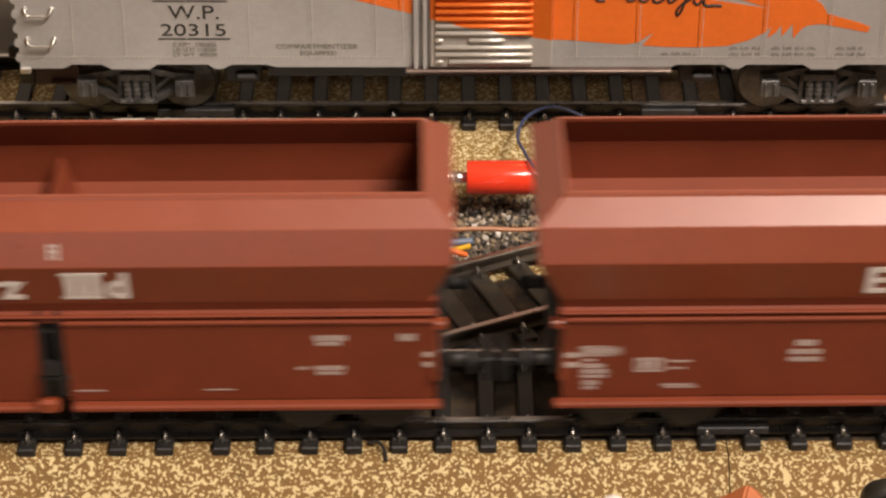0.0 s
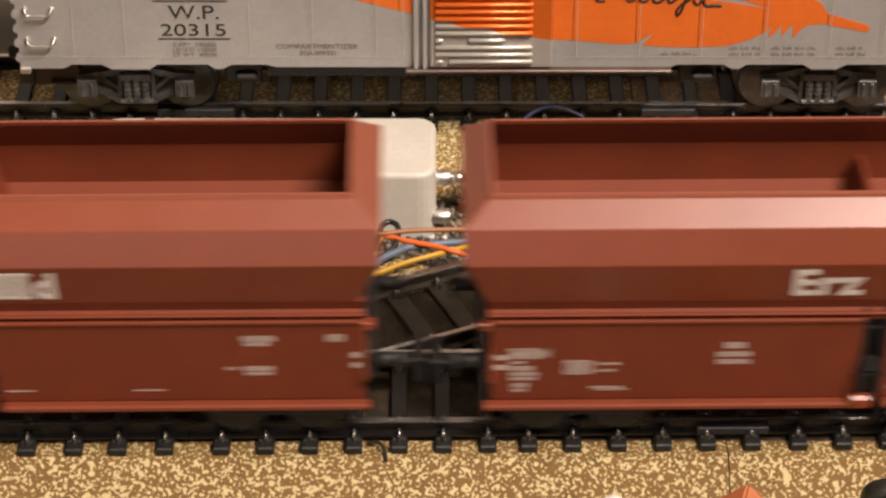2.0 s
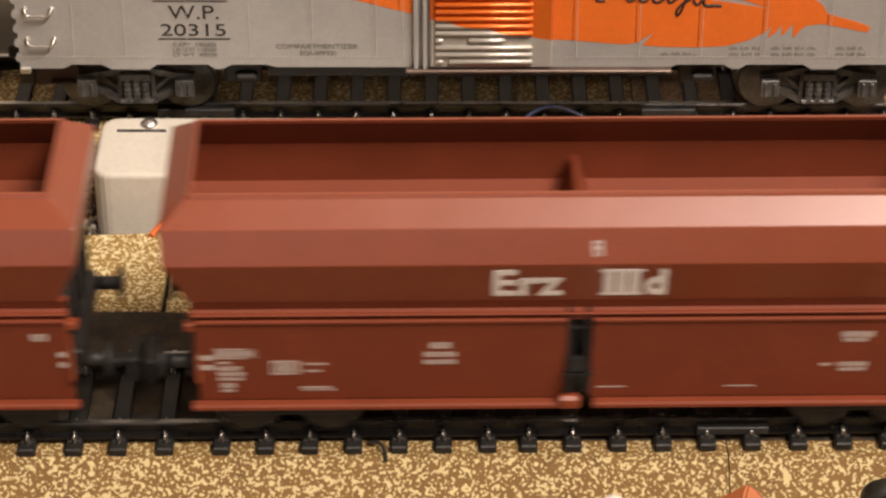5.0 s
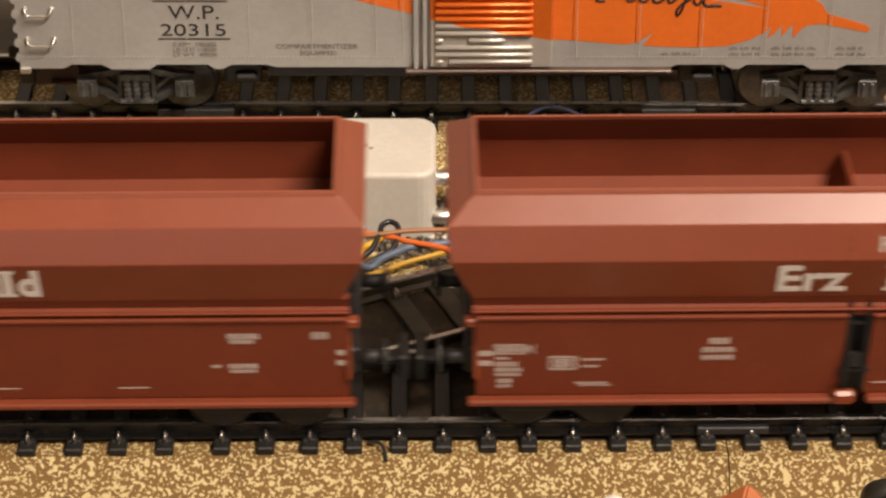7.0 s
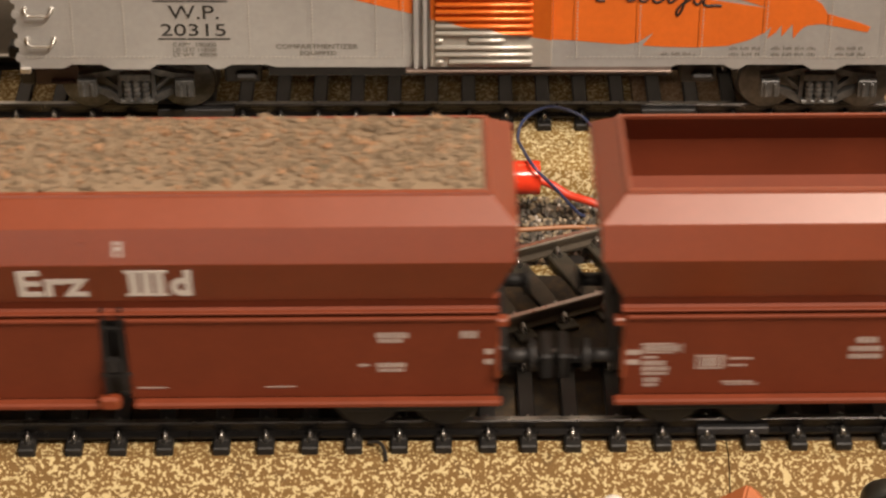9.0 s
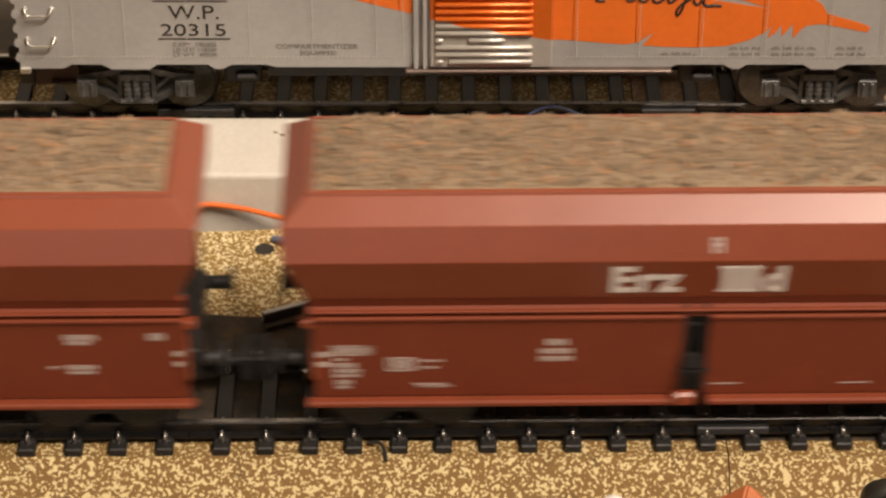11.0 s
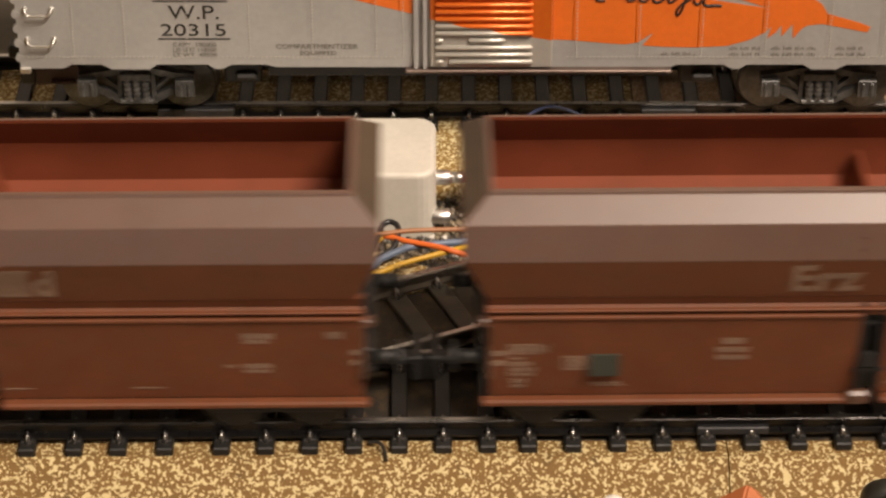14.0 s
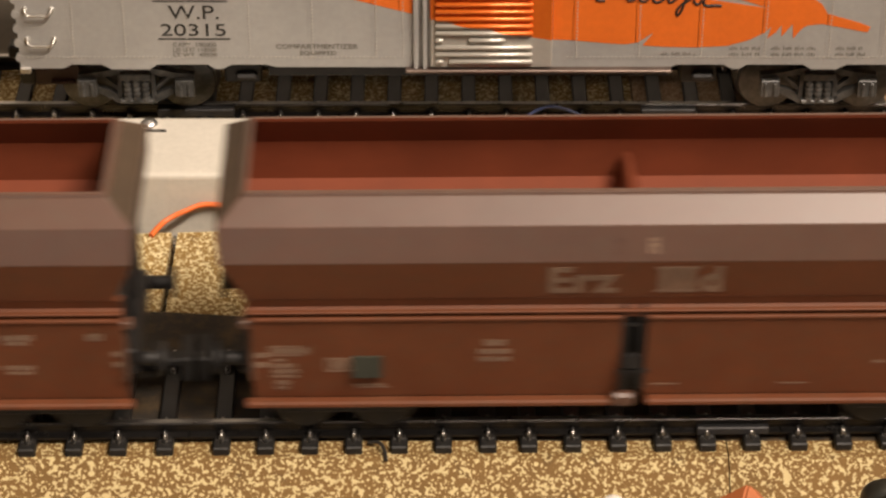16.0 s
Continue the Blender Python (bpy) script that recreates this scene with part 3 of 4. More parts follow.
# ---- silver boxcar ----
def boxcar():
    root = new("boxcar")
    root.matrix_world = mm(0, 75.0, 0)
    tagged(root, "silver-grey model boxcar with an orange feather, standing on the back track", "boxcar")
    x0, x1 = -74.7, 89.3
    # side with its stepped lower edge
    low = 16.3
    edge = [(x0, low - 0.4), (-67.2, low - 0.4), (-65.6, low + 0.4), (-60.3, low + 0.4), (-58.6, low - 0.6), (-51.9, low - 0.6), (-50.5, low + 0.4),
            (-41.6, low + 0.4), (-40.2, low - 0.5), (-39.0, low - 0.5), (-37.3, low + 0.4), (-31.2, low + 0.4), (-29.4, low - 0.1), (-6.5, low - 0.1), (-6.5, low - 0.5), (39.5, low - 0.5), (41.3, low + 0.4),
            (49.6, low + 0.4), (51.2, low - 0.5), (52.4, low - 0.5), (53.8, low + 0.4), (63.6, low + 0.4), (65.2, low - 0.6), (69.6, low - 0.6), (71.4, low + 0.4), (80, low + 0.4), (82, low - 0.4), (x1, low - 0.4)]
    bm = plate(bmesh.new(), [(x0, 52)] + edge + [(x1, 52)], 0.0, 0.8)
    part("side_wall", bm, SILVER, root)
    part("body", boxes((x0 + 0.2, x1 - 0.2, 0.8, 34, 17.2, 52), bevel=0.2), SILVER, root)
    bm = extrude_x(bmesh.new(), [(-0.6, 52), (34.8, 52), (34.8, 52.8), (17, 55.5), (-0.6, 52.8)], x0, x1)
    part("roof", bm, SILVER, root)
    part("underframe", boxes((x0 + 3, x1 - 3, 8, 26, 11.5, 17.4), (-31, 40, 1.5, 32, 13.6, 17.0)), BLACK, root, "black underframe")
    for x in (-35.5, 45.8):
        part("brake_gear", boxes((x - 3.5, x + 3, 3, 8, 11.2, 15.4), (x - 1.5, x + 2.4, 1.6, 3.2, 12.4, 13.6), bevel=0.4), BLACK, root)
    # riveted seams
    dot = bmesh.new()
    bmesh.ops.create_uvsphere(dot, u_segments=6, v_segments=4, radius=0.17)
    verts = [v.co.copy() for v in dot.verts]
    faces = [[v.index for v in f.verts] for f in dot.faces]
    dot.free()
    def rivets(points):
        vs, fs = [], []
        for x, z in points:
            k = len(vs)
            vs += [(Vector((x, -0.02, z)) + v) * MM for v in verts]
            fs += [[k + i for i in f] for f in faces]
        me = bpy.data.meshes.new("riveting")
        me.from_pydata(vs, [], fs)
        me.materials.append(RIVET)
        ob = new("riveting", me)
        ob.parent = root
        tagged(ob, kind="stuff")
    for x in (-65.0, -55.9, -34.0, -44.9, -22.9, -11.8, -7.0, 23.5, 34.5, 45.5, 56.7, 68.0, 77.5):
        rivets([(x, 18.4 + 0.72 * k) for k in range(46)])
        part("seam", boxes((x - 0.75, x - 0.62, -0.06, 0.1, 17.2, 52)), SILVER, root)
    for a, b in ((x0 + 1.5, -7), (22, x1 - 1)):
        rivets([(a + 0.78 * k, 18.2) for k in range(int((b - a) / 0.78))])
    bm = bmesh.new()
    for k in range(12):
        cyl(bm, (x0, -0.1, 18 + 2.9 * k), (x0, 0.9, 18 + 2.9 * k), 0.75, 10)
    part("corner_lugs", bm, SILVER, root)
    part("corner_step", boxes((x0 - 0.1, x0 + 1.8, -0.5, 0.6, 15.0, 16.2), bevel=0.2), BRIGHT, root, "bright corner step")
    for z in (21.0, 27.0):
        bm = tube(bmesh.new(), [(-73.0, 0.1, z + 0.9), (-72.9, -0.9, z + 0.7), (-72.3, -1.1, z), (-70.5, -1.1, z), (-69.0, -1.1, z), (-68.4, -0.9, z + 0.7), (-68.3, 0.1, z + 0.9)], 0.24, 8, 5)
        part("grab_iron", bm, BRIGHT, root, "bright wire grab iron")
    part("coupler_pocket", boxes((x0 + 1.2, x0 + 9.5, 6.0, 14.0, 9.0, 15.6), (x0 + 4.0, x0 + 8.6, 5.0, 6.4, 9.6, 10.2), bevel=0.3), PRIMER, root, "dark red-brown coupler pocket")
    for z in (21.0, 27.0):
        for x in (-73.0, -68.3):
            part("grab_bolt", smooth(cyl(bmesh.new(), (x, 0.2, z + 0.9), (x, -0.5, z + 0.9), 0.5, 12, bevel=0.15)), BRIGHT, root)
    # sliding door
    door = part("door", boxes((-2.3, 19.2, -1.0, 0.0, 16.6, 51), bevel=0.25), DOOR_PAINT, root)
    z, k = 17.6, 0
    while z < 50:
        runs = [(-1.4, 15.8)] if k not in (0, 3) else ([(-1.4, 0.2), (1.0, 15.8)] if k == 0 else [(-1.4, 0.2), (4.4, 11.0)])
        for a, b in runs:
            part("door_rib", smooth(boxes((a, b, -1.75, -0.9, z, z + 0.85), bevel=0.32)), DOOR_PAINT, door)
        z += 1.42
        k += 1
    part("door_post", boxes((-5.2, -4.4, -0.9, 0.1, 16.2, 51), (-3.6, -2.9, -1.1, 0.1, 16.2, 51), bevel=0.15), SILVER, root)
    part("door_track", boxes((-6.6, 40.4, -1.5, 0.1, 15.7, 16.3), bevel=0.15), TRACKMETAL, root, "dull steel lower door track")
    # feather
    bm = plate(bmesh.new(), [(-17.2, 30.2), (-17.0, 32), (-5.3, 32), (-5.3, 26.9)], -0.06, 0.02)
    part("feather_paint", bm, ORANGE, root, "orange feather tip")
    low_edge = [(19.3, 21.8), (23.2, 21.6), (28.2, 21.1), (32, 20.8), (34.2, 21.2), (37.0, 23.2), (35.1, 20.6), (39.3, 20.3), (44.7, 20.2), (50, 20.5), (53.8, 21.7), (56.5, 23.2)]
    barbs = [(57.6, 24.4), (56.9, 22.0), (58.4, 23.2), (59.3, 24.7), (59.4, 22.4), (60.6, 23.9), (61.2, 24.9), (61.5, 22.0), (62.8, 23.8), (63.8, 24.6), (66.4, 24.9), (74.5, 23.2), (74.9, 24.3),
             (72.9, 25.15), (67.2, 26.9), (66.8, 27.6), (66.0, 28.9), (64.6, 29.8), (62.5, 32), (45.2, 32), (56.9, 28.0), (33.0, 32)]
    bm = plate(bmesh.new(), [(19.3, 32)] + low_edge + barbs, -0.06, 0.02)
    part("feather_paint", bm, ORANGE, root, "orange feather across the side")
    # lettering
    up = 90
    lettering("reporting_mark", "W.P.", 2.7, INK, root, mm(-43.6, -0.06, 27.2, up), 0.0, 8.8)
    lettering("car_number", "20315", 2.4, INK, root, mm(-43.8, -0.06, 23.7, up), 0.0, 11.4)
    part("lettering_bar", boxes((-50.6, -37.6, -0.08, 0.02, 29.3, 29.55)), INK, root)
    part("lettering_bar", boxes((-50.1, -37.4, -0.08, 0.02, 21.75, 22.0)), INK, root)
    for i, s in enumerate(("CAPY  100000", "LD LMT 118500", "LT WT  49500")):
        lettering("weight_line", s, 0.75, FAINT, root, mm(-43.7, -0.06, 20.75 - 1.02 * i, up), 0, 7.7)
    lettering("equipment_line", "COMPARTMENTIZER", 0.95, FAINT, root, mm(-22.2, -0.06, 20.4, up), 0, 14.4)
    lettering("equipment_line", "EQUIPPED", 0.85, FAINT, root, mm(-22.0, -0.06, 19.0, up), 0, 6.4)
    for a, b, z, n in ((38.4, 44.6, 18.9, 8), (50.4, 56.0, 20.0, 7), (50.4, 56.0, 18.8, 6), (57.8, 66.2, 20.0, 10), (57.8, 66.2, 18.8, 10), (69.2, 74.0, 20.0, 6), (69.2, 74.6, 18.8, 7)):
        bm = bmesh.new()
        w = (b - a) / (2 * n)
        for i in range(2 * n):
            if i % 5 != 4:
                box(bm, a + i * w, a + (i + 0.45) * w, -0.05, 0.02, z - 0.33, z + (0.33 if i % 3 else 0.1))
        part("small_print", bm, FAINT, root)
    bm = bmesh.new()
    for pts in (((27.6, 32.0), (27.2, 30.4), (26.8, 29.6), (28.2, 29.5)), ((34.2, 31.2), (33.0, 31.4), (32.0, 30.4), (32.4, 29.5), (33.6, 29.9), (34.4, 31.2), (34.2, 29.8), (35.2, 29.4), (36.2, 30.4)),
                ((38.2, 30.9), (37.2, 31.2), (36.5, 30.2), (36.9, 29.3), (38.0, 29.4), (38.9, 30.4)), ((39.6, 31.2), (39.1, 29.9), (39.7, 29.2), (40.8, 30.0)),
                ((43.4, 32.4), (42.4, 30.2), (41.6, 27.6), (41.0, 26.6), (40.8, 27.6), (41.8, 28.9), (43.2, 29.9)), ((44.1, 30.8), (43.7, 29.4), (44.4, 28.8), (45.2, 29.6)),
                ((47.0, 30.2), (46.0, 30.4), (45.4, 29.4), (45.9, 28.5), (47.2, 28.6), (48.6, 28.5))):
        tube(bm, [(x, -0.05, z) for x, z in pts], 0.25, 6, 6)
    part("script_lettering", bm, INK, root, "dark cursive lettering strokes")
    # bogies
    for cx in (-55.0, 67.3):
        bogie = new("bogie")
        bogie.parent = root
        bogie.matrix_basis = mm(cx, 17.4, 0)
        tagged(bogie, "dark cast bogie with coil springs")
        for x in (-8.7, 8.7):
            bm = bmesh.new()
            for y in (-1, 1):
                cyl(bm, (x, y * 7.8, 8.9), (x, y * 10.2, 8.9), 5.2, 30, bevel=0.25)
                cyl(bm, (x, y * 7.2, 8.9), (x, y * 7.9, 8.9), 5.9, 30)
            cyl(bm, (x, -11, 8.9), (x, 11, 8.9), 0.9, 12)
            part("wheelset", smooth(bm), TRUCK, bogie)
        for s in (-1, 1):
            y0, y1 = (s * 12.8 - 0.8, s * 12.8 + 0.8)
            bm = bmesh.new()
            plate(bm, [(-10.4, 11.4), (-10.4, 12.3), (-6.5, 12.9), (-3.2, 13.7), (3.2, 13.7), (6.5, 12.9), (10.4, 12.3), (10.4, 11.4), (6.5, 11.8), (3.0, 12.4), (-3.0, 12.4), (-6.5, 11.8)], y0, y1)
            for m in (-1, 1):
                plate(bm, [(m * 7.2, 9.9), (m * 7.0, 8.7), (m * 3.4, 6.6), (m * 2.6, 7.4), (m * 4.6, 9.0)], y0, y1)
                plate(bm, [(m * 2.5, 12.6), (m * 3.3, 12.6), (m * 3.6, 7.0), (m * 2.8, 7.0)], y0, y1)
                plate(bm, [(m * 6.6, 12.0), (m * 5.8, 12.0), (m * 3.4, 9.8), (m * 3.6, 9.0)], y0 + 0.2, y1 - 0.2)
            plate(bm, [(-3.6, 6.6), (3.6, 6.6), (3.6, 7.5), (-3.6, 7.5)], y0 - 0.05, y1 + 0.05)
            part("side_frame", bm, TRUCK, bogie)
            for x in (-8.7, 8.7):
                part("axle_box", boxes((x - 1.7, x + 1.7, s * 14.0 - 0.8, s * 14.0 + 0.8, 8.4, 11.8), (x - 1.1, x - 0.5, s * 14.9 - 0.3, s * 14.9 + 0.3, 8.6, 11.4), (x + 0.5, x + 1.1, s * 14.9 - 0.3, s * 14.9 + 0.3, 8.6, 11.4), bevel=0.15), TRUCK, bogie)
            for x in (-1.6, 0, 1.6):
                bm = bmesh.new()
                cyl(bm, (x, s * 14.0, 7.5), (x, s * 14.0, 11.7), 0.5, 8)
                for i in range(4):
                    cyl(bm, (x, s * 14.0, 7.6 + i), (x, s * 14.0, 8.2 + i), 0.75, 10)
                part("spring", bm, TRUCK, bogie)
            bm = bmesh.new()
            box(bm, -3.0, 3.0, s * 13.9 - 0.7, s * 13.9 + 0.7, 6.9, 7.6, bevel=0.15)
            box(bm, -2.8, 2.8, s * 13.9 - 0.7, s * 13.9 + 0.7, 11.6, 13.0, bevel=0.15)
            part("spring_seat", bm, TRUCK, bogie)
    part("coupler", boxes((x0 - 5, x0 + 4, 15.5, 19, 9, 11.5), (x0 - 1.5, x0 + 1.5, 6, 14, 9, 13.5), bevel=0.4), BLACK, root)


PRIMER = plain("dark_primer", (0.035, 0.014, 0.012), 0.5, var=0.3)
SMUDGE = plain("brown_smudge", (0.24, 0.19, 0.13), 0.7, var=0.3)
RIVET = plain("rivet_paint", (0.46, 0.44, 0.40), 0.35, 0.3, var=0.05, relief=0)
FAINT = plain("faint_print", (0.13, 0.12, 0.10), 0.6, var=0.2, relief=0)
TRACKMETAL = plain("dull_steel", (0.16, 0.12, 0.10), 0.35, 0.7, var=0.2)


# ---- roadbed ----
def roadbed():
    # near strip with a bevelled front edge, in two lengths
    sec = [(-15.2, 0.0), (-15.9, -0.4), (-24.0, -6.2), (-11.0, -6.2), (-11.0, 0.0)]
    ob = link("trackbed", slab([(-2350, -10.9), (2350, -10.9), (2350, 33.7), (41.8, 33.7), (40.2, 33.7), (15, 33.7), (-30, 21.7), (-46.6, 23.2), (-600, 27.6), (-2350, 27.6)], -6.2, -0.1), SHADED_BED)
    tagged(ob, "dark trackbed under the near track, shade put into its colour", "trackbed", kind="structure")
    for a, b in ((-2350, 43.2), (43.4, 2350)):
        ob = link("roadbed_strip", extrude_x(bmesh.new(), sec, a, b), FLOCK)
        tagged(ob, "speckled brown and cream foam roadbed strip under the near track", "roadbed", group="roadbed strips")
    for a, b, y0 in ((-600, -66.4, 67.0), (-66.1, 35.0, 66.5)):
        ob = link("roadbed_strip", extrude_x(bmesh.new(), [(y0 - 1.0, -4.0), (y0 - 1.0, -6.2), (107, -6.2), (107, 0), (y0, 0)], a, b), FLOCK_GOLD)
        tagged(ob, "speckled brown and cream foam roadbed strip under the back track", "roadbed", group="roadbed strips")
    ob = link("roadbed_board", slab([(35.3, 120), (35.3, 80.0), (41.5, 58.5), (40, 45), (42, 34), (600, 34), (600, 120)], -6.2, -0.02), FLOCK_PALE)
    hole(43.0, 71.7, -0.02, 0.9, ob)
    tagged(ob, "pale pinkish speckled foam roadbed where the tracks join", "roadbed", group="roadbed strips")
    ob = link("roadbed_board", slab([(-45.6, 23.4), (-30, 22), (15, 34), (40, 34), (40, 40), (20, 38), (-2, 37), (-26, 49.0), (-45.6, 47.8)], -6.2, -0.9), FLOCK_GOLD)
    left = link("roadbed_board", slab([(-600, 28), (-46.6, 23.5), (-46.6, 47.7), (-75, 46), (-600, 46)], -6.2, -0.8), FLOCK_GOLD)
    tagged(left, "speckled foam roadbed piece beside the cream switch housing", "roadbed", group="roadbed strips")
    hole(-30.4, 42.7, -0.9, 1.7, ob)
    hole(22.6, 39.5, -0.9, 1.3, ob)
    tagged(ob, "speckled foam roadbed under the slanting track", "roadbed", group="roadbed strips")


def hole(x, y, z, r, parent):
    bm = bmesh.new()
    cyl(bm, (x, y, z - 1.5), (x, y, z + 0.06), r, 18)
    part("hole", bm, INK, parent, "dark drilled hole")


def slab(outline, z0, z1):
    bm = bmesh.new()
    f = [bm.verts.new((x, y, z1)) for x, y in outline]
    b = [bm.verts.new((x, y, z0)) for x, y in outline]
    bm.faces.new(f)
    bm.faces.new(b[::-1])
    n = len(f)
    for i in range(n):
        bm.faces.new((f[i], b[i], b[(i + 1) % n], f[(i + 1) % n]))
    return bm


def loose_gravel():
    rnd = random.Random(8)
    base = [Vector(c) for c in ((1, 0, -.5), (-.5, .87, -.5), (-.5, -.87, -.5), (.5, .87, .5), (.5, -.87, .5), (-1, 0, .5))]
    faces = [(0, 1, 2), (3, 5, 4), (0, 3, 1), (1, 3, 5), (1, 5, 2), (2, 5, 4), (2, 4, 0), (0, 4, 3)]
    vs, fs = [], []
    for _ in range(9000):
        x, y = rnd.uniform(-100, 46), rnd.uniform(28, 67)
        r = rnd.uniform(0.25, 0.75)
        q = Euler((rnd.uniform(0, 6), rnd.uniform(0, 6), rnd.uniform(0, 6))).to_matrix()
        c = Vector((x, y, -5.9 + r * 0.3 + rnd.random() * 0.7))
        k = len(vs)
        vs += [(c + q @ (b * r * rnd.uniform(0.7, 1.15))) * MM for b in base]
        fs += [[k + i for i in f] for f in faces]
    me = bpy.data.meshes.new("loose_gravel")
    me.from_pydata(vs, [], fs)
    me.materials.append(GRAVEL)
    tagged(new("loose_gravel", me), "dark grey loose gravel with pale stones between the tracks", "gravel", kind="stuff")


# ---- switch box, plugs and wires ----
def switch_box():
    root = new("switch_box")
    tagged(root, "cream plastic switch housing with rounded corners beside the back track", "switch box")
    bm = box(bmesh.new(), -60.5, -1.2, 53.0, 72.3, -6.2, 7.6)
    es = [e for e in bm.edges if max(v.co.z for v in e.verts) > 0 and not (e.verts[0].co.z > 0 and e.verts[1].co.z > 0)]
    bmesh.ops.bevel(bm, geom=es, offset=3.2, segments=5, affect="EDGES", profile=0.5)
    es = [e for e in bm.edges if all(v.co.z > 7.5 for v in e.verts)]
    bmesh.ops.bevel(bm, geom=es, offset=0.9, segments=3, affect="EDGES", profile=0.5)
    part("housing", bm, CREAM, root)
    bm = bmesh.new()
    bmesh.ops.create_uvsphere(bm, u_segments=20, v_segments=12, radius=1.6, matrix=Matrix.Translation((-52.0, 69.5, 7.7)) @ Matrix.Diagonal((1, 1, 0.6, 1)))
    part("screw", smooth(bm), BRIGHT, root, "domed metal screw")
    part("slot", boxes((-57.5, -48.8, 67.0, 67.8, 7.2, 7.68)), INK, root, "dark slot")
    for y, z in ((55.2, -2.4), (59.5, 2.9)):
        bm = cyl(bmesh.new(), (-2.0, y, z), (1.3, y, z), 1.35, 20, bevel=0.25)
        part("terminal", smooth(bm), BRIGHT, root, "bright metal terminal socket")


def plug(name, label, m, length=13.0, r=3.0):
    root = new(name)
    root.matrix_world = m
    tagged(root, label, "plug", group="red wire plugs")
    bm = cyl(bmesh.new(), (0, 0, 0), (length, 0, 0), r, 32, bevel=0.35)
    ob = part("sleeve", bm, PLUG, root)
    for f in ob.data.polygons:
        f.use_smooth = len(f.vertices) == 4
    part("pin", smooth(cyl(bmesh.new(), (-2.8, 0, 0), (0, 0, 0), 1.0, 16)), BRIGHT, root, "metal pin")


def wire(label, col, pts, r=0.55):
    ob = link("wire", tube(bmesh.new(), pts, r), wire_mat(col[0] + "_insulation", col[1]))
    tagged(ob, label, "wire", group="loose wires")


def clutter():
    plug("plug", "glossy red cylindrical wire plug pushed towards the terminal", mm(4.1, 59.5, 2.9), 12.9)
    plug("plug", "short red wire plug lying on gravel", mm(-74.6, 46.0, 0.2, 0, 0, -15), 3.0, 1.6)
    plug("plug", "short red wire plug lying on gravel", mm(-70.4, 46.6, 0.4, 0, 25, -20), 3.4, 1.6)
    wire("thin blue wire looping over the roadbed", ("blue", (0.035, 0.05, 0.12)), [(27.5, 78.5, 1.0), (25.0, 81.0, 2.6), (20.5, 81.3, 4.2), (17, 79.5, 4.6), (14.2, 75.5, 4.4), (13.3, 69.5, 4.8), (14.0, 63.5, 6.2), (15.8, 57.0, 6.6), (19.6, 56.6, 2.4), (23.5, 58.6, -3.6), (25.0, 59.5, -5.2)], 0.29)
    wire("red wire running from the plug over gravel", ("red", (0.6, 0.05, 0.02)), [(16.8, 59.5, 2.4), (19.5, 59.3, 1.2), (22.0, 58.8, -0.3), (26.4, 59.5, -2.4), (34, 57.5, -4.6)], 0.75)
    wire("orange wire curving in front of the cream housing", ("orange", (0.75, 0.16, 0.03)), [(-50, 46, -0.3), (-47.8, 49.4, 0.4), (-44.5, 51.0, 1.4), (-40.9, 52.2, 2), (-34.4, 51.6, 1.5), (-28.1, 49.7, 1.0), (-18.6, 46.4, 0.9), (-9.0, 42.8, 1.5), (-6.1, 41.1, 1.8), (-0.9, 39.4, 1.8), (1.8, 38.6, 1.4), (4, 39, 0.4)], 0.5)
    wire("yellow wire in a tangled bundle", ("yellow", (0.62, 0.36, 0.02)), [(-9.6, 44.4, 1.2), (-11.4, 42.0, 1.2), (-13.4, 40.4, 1.0), (-14.6, 38.0, 0.8), (-19.5, 36.9, 0.2), (-23.5, 38.9, -0.6)], 0.55)
    wire("yellow wire in a tangled bundle", ("yellow", (0.62, 0.36, 0.02)), [(-16.5, 32.6, -0.2), (-13.2, 32.6, 0.4), (-10.3, 33.4, 0.8), (-6.1, 35.9, 1.0), (-0.9, 38.4, 1.0), (1.6, 39.8, 0.8), (4.5, 42, 0.2)], 0.5)
    wire("black wire looped over the tangled bundle", ("black", (0.012, 0.011, 0.012)), [(-15, 37.0, 0.3), (-12.2, 39.6, 1.0), (-10.8, 43.0, 2.0), (-10.4, 45.0, 2.4), (-9.1, 45.9, 2.6), (-7.8, 45.0, 2.4), (-7.6, 43.0, 1.8), (-8.6, 40.2, 0.8), (-12, 37.6, 0.2), (-15, 35.0, -0.2)], 0.5)
    wire("grey-blue wire in a tangled bundle", ("slate", (0.11, 0.15, 0.22)), [(-29, 44.8, -0.2), (-25.8, 43.0, 0.4), (-18.4, 39.5, 0.3), (-12.7, 35.2, 0.5), (-10.4, 37.2, 0.8), (-7.5, 39.3, 1.0), (-5.6, 40.5, 1.0), (-0.9, 41.5, 1.0), (5, 43.5, 0.2)], 0.65)
    wire("brown wire lying straight in front of the terminals", ("brown", (0.30, 0.13, 0.05)), [(-20, 42.4, 1.6), (-12.4, 42.6, 2.0), (-6.1, 43.6, 2.2), (-0.9, 44.3, 2.0), (7.3, 45.5, 1.4), (13.1, 46.4, 0.6), (20.9, 47.8, 0.2), (28, 49.5, -1)], 0.45)


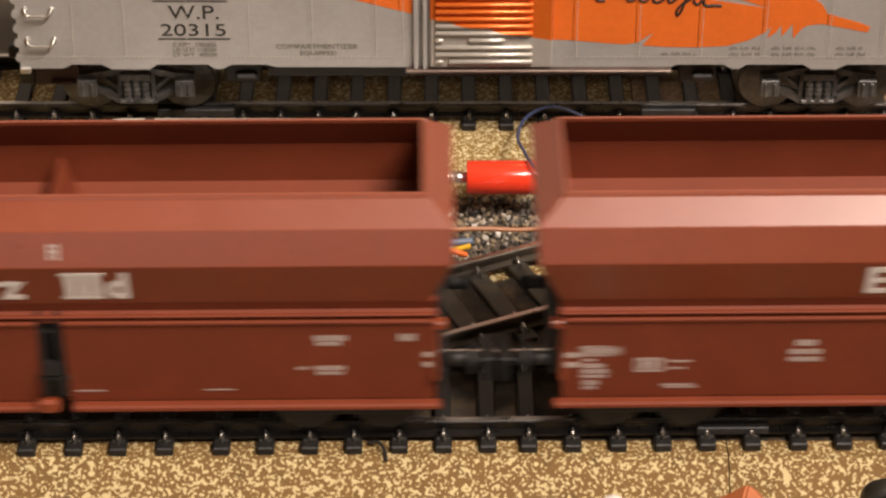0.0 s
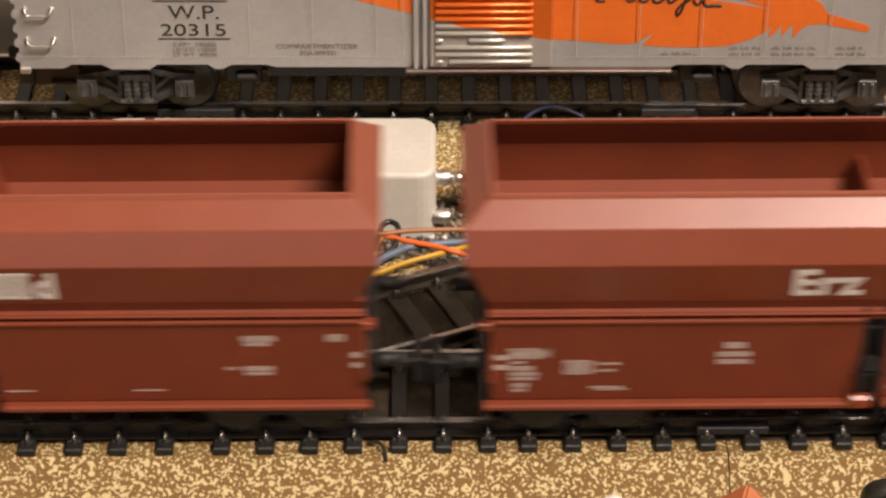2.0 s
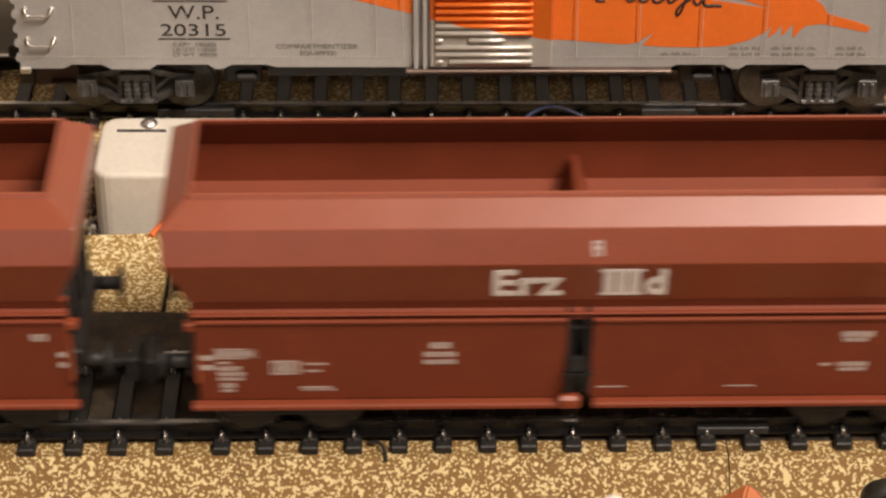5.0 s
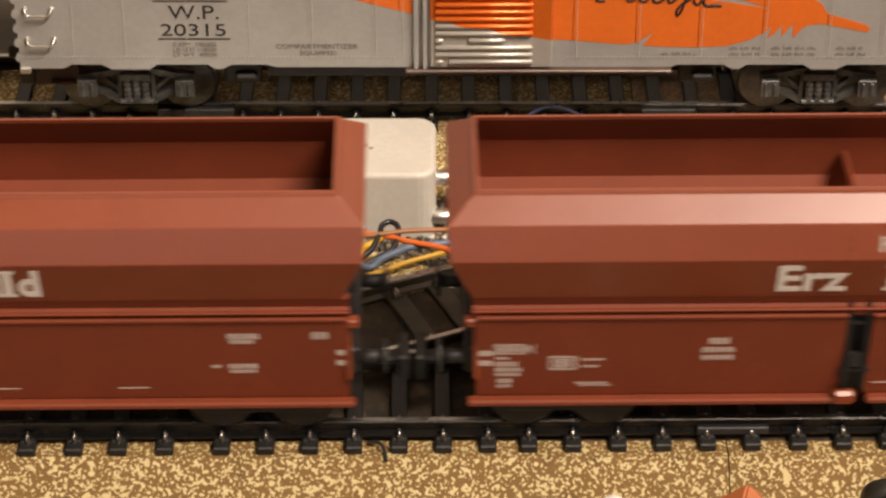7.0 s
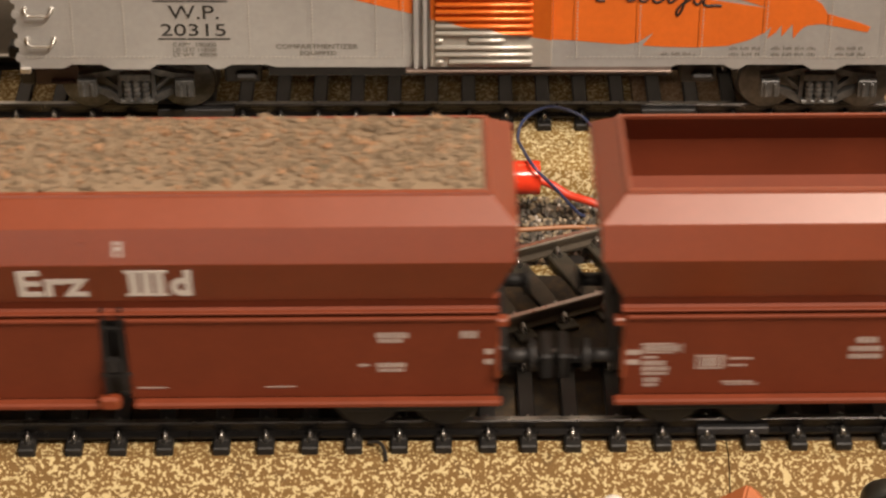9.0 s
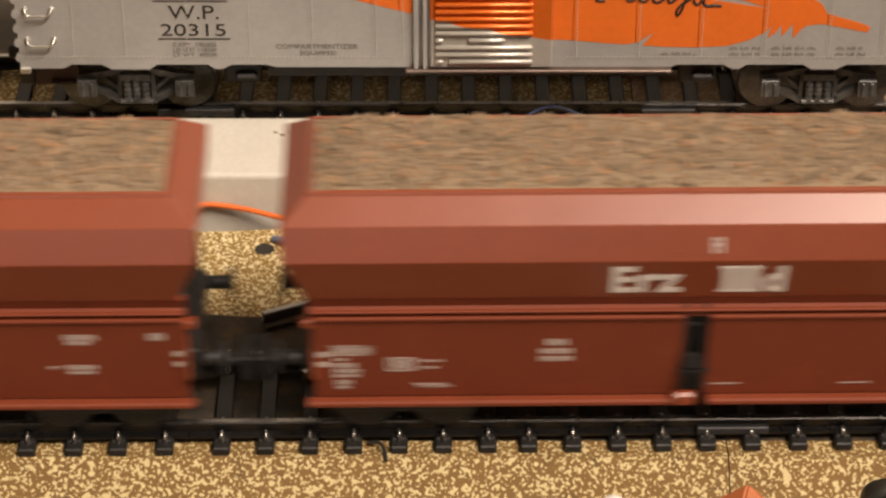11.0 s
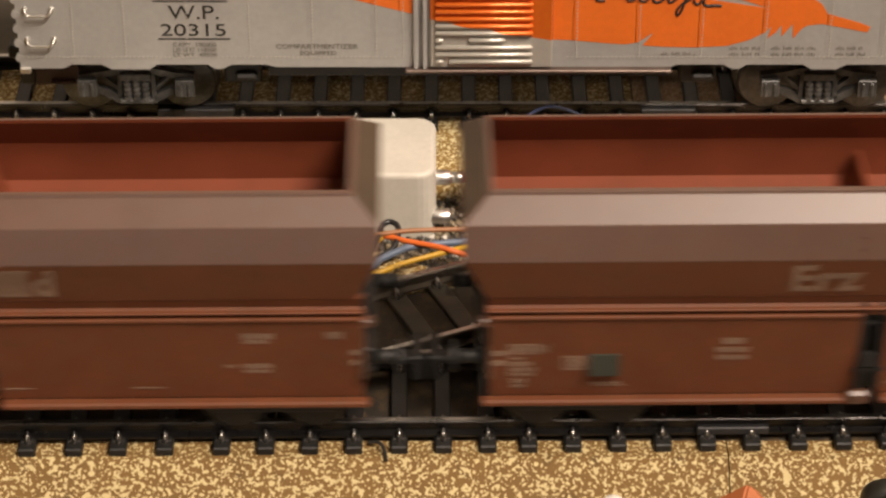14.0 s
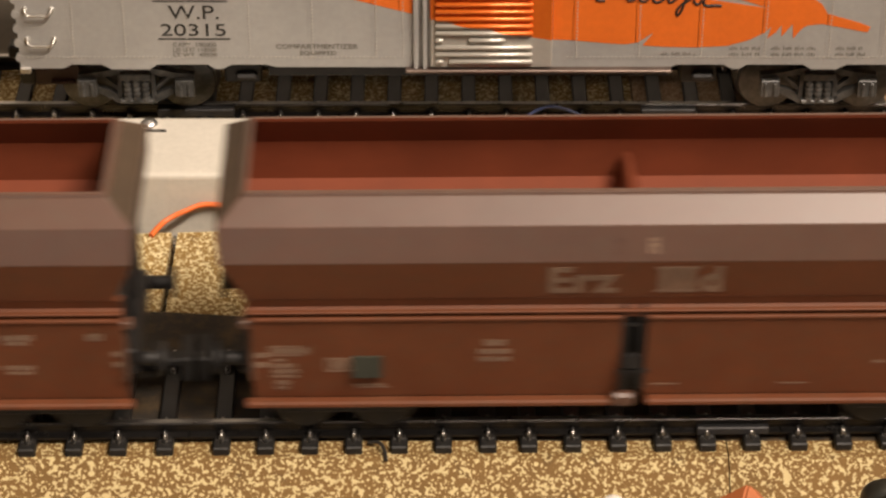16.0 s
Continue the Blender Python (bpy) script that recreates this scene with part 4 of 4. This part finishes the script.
def stray_bits():
    wire("short dark wire offcut on the speckled roadbed", ("black", (0.02, 0.018, 0.016)), [(-11.4, -12.2, 0.6), (-9.8, -12.8, 1.1), (-8.9, -14.2, 0.8), (-8.6, -16.2, 0.3)], 0.28)
    rnd = random.Random(3)
    for x, y in ((-29.5, 66.8), (-28.2, 66.0), (-27.0, 67.0), (-26.4, 65.4), (-13.5, 62.5), (-12.6, 61.6)):
        bm = bmesh.new()
        bmesh.ops.create_icosphere(bm, subdivisions=1, radius=0.42)
        for v in bm.verts:
            v.co = Vector((v.co.x * rnd.uniform(0.8, 1.7), v.co.y * rnd.uniform(0.5, 1.0), v.co.z * 0.3)) + Vector((x, y, 7.68))
        tagged(link("dirt_fleck", bm, SMUDGE), "tiny brown dirt fleck on the cream housing", "dirt", group="dirt flecks")


def front_things():
    hut = new("model_hut")
    hut.matrix_world = mm(44.6, -28.0, -6.2, 0, 0, 24)
    tagged(hut, "tiny model hut with a terracotta roof before the track", "model hut")
    part("wall", boxes((-4, 4, -4, 4, 0, 5.2), bevel=0.2), CREAM, hut)
    bm = bmesh.new()
    base = [bm.verts.new(c) for c in ((-5, -5, 5.0), (5, -5, 5.0), (5, 5, 5.0), (-5, 5, 5.0))]
    top = bm.verts.new((0, 0, 11.6))
    bm.faces.new(base)
    for i in range(4):
        bm.faces.new((base[i], base[(i + 1) % 4], top))
    bmesh.ops.bevel(bm, geom=list(bm.edges), offset=0.35, segments=2, affect="EDGES")
    part("roof", bm, plain("terracotta", (0.42, 0.13, 0.04), 0.6, var=0.2), hut, "orange-brown terracotta roof")
    knob = new("control_knob")
    knob.matrix_world = mm(65.0, -28.0, -6.2)
    tagged(knob, "round black control knob with an olive rim before the track", "knob")
    part("stem", cyl(bmesh.new(), (0, 0, 0), (0, 0, 8.6), 2.2, 20), BLACK, knob)
    part("cap", smooth(cyl(bmesh.new(), (0, 1.6, 9.0), (0, -1.6, 8.2), 3.7, 32, bevel=0.9)), plain("worn_black_knob", (0.02, 0.02, 0.015), 0.35, var=0.3, relief=0.2), knob)
    # the knob's greenish highlight is coloured in as an olive ring
    part("rim", smooth(cyl(bmesh.new(), (0, -1.4, 8.2), (0, -1.9, 8.1), 2.4, 28, bevel=0.2)), plain("olive_glint", (0.10, 0.09, 0.05), 0.4, var=0.3), knob, "olive rim coloured for a greenish highlight")
    bm = bmesh.new()
    bmesh.ops.create_uvsphere(bm, u_segments=20, v_segments=12, radius=2.2, matrix=Matrix.Translation((25.1, -28.0, 0.5)))
    cyl(bm, (25.1, -28, -6.2), (25.1, -28, 0), 1.4, 16)
    tagged(link("marker_post", smooth(bm), plain("white_post", (0.75, 0.73, 0.7), 0.4, var=0.05)), "white round-headed marker post before the track", "post")


room()
ground()
roadbed()
tracks()
wagons()
boxcar()
loose_gravel()
switch_box()
clutter()
stray_bits()
front_things()

# ---- motion ----
PITCH = 131.55
TRAVEL = [(0.0, 73), (0.5, 828), (1.0, 1628), (1.5, 2400), (2.0, 3187), (2.5, 3983), (3.0, 4712), (3.5, 5423), (4.0, 6138), (4.2, 6433), (5.2, 7760), (6.3, 8961), (6.5, 9175),
          (7.0, 9647), (7.5, 10117), (8.0, 10603), (8.5, 11070), (9.0, 11539), (9.2, 11726), (10.2, 12950), (11.3, 14743), (11.5, 15106), (12.0, 16040), (12.5, 16961),
          (13.0, 17818), (13.5, 18610), (14.0, 19405), (14.5, 20120), (15.0, 20757), (15.5, 21468), (16.0, 22215)]


def motions():
    for k, ob in WAGONS:
        side = -1.1 if k == 1 else -0.6 if k < 5 else 0.0     # sideways play on the rails
        rows = []
        for t, s in TRAVEL:
            x = (s - 784) / 12.33 - k * PITCH
            rows.append((t, mm(x, NEAR_Y + side + x * math.tan(radians(TURN)), 0, 0, 0, TURN)))
        walk(ob, rows)


motions()
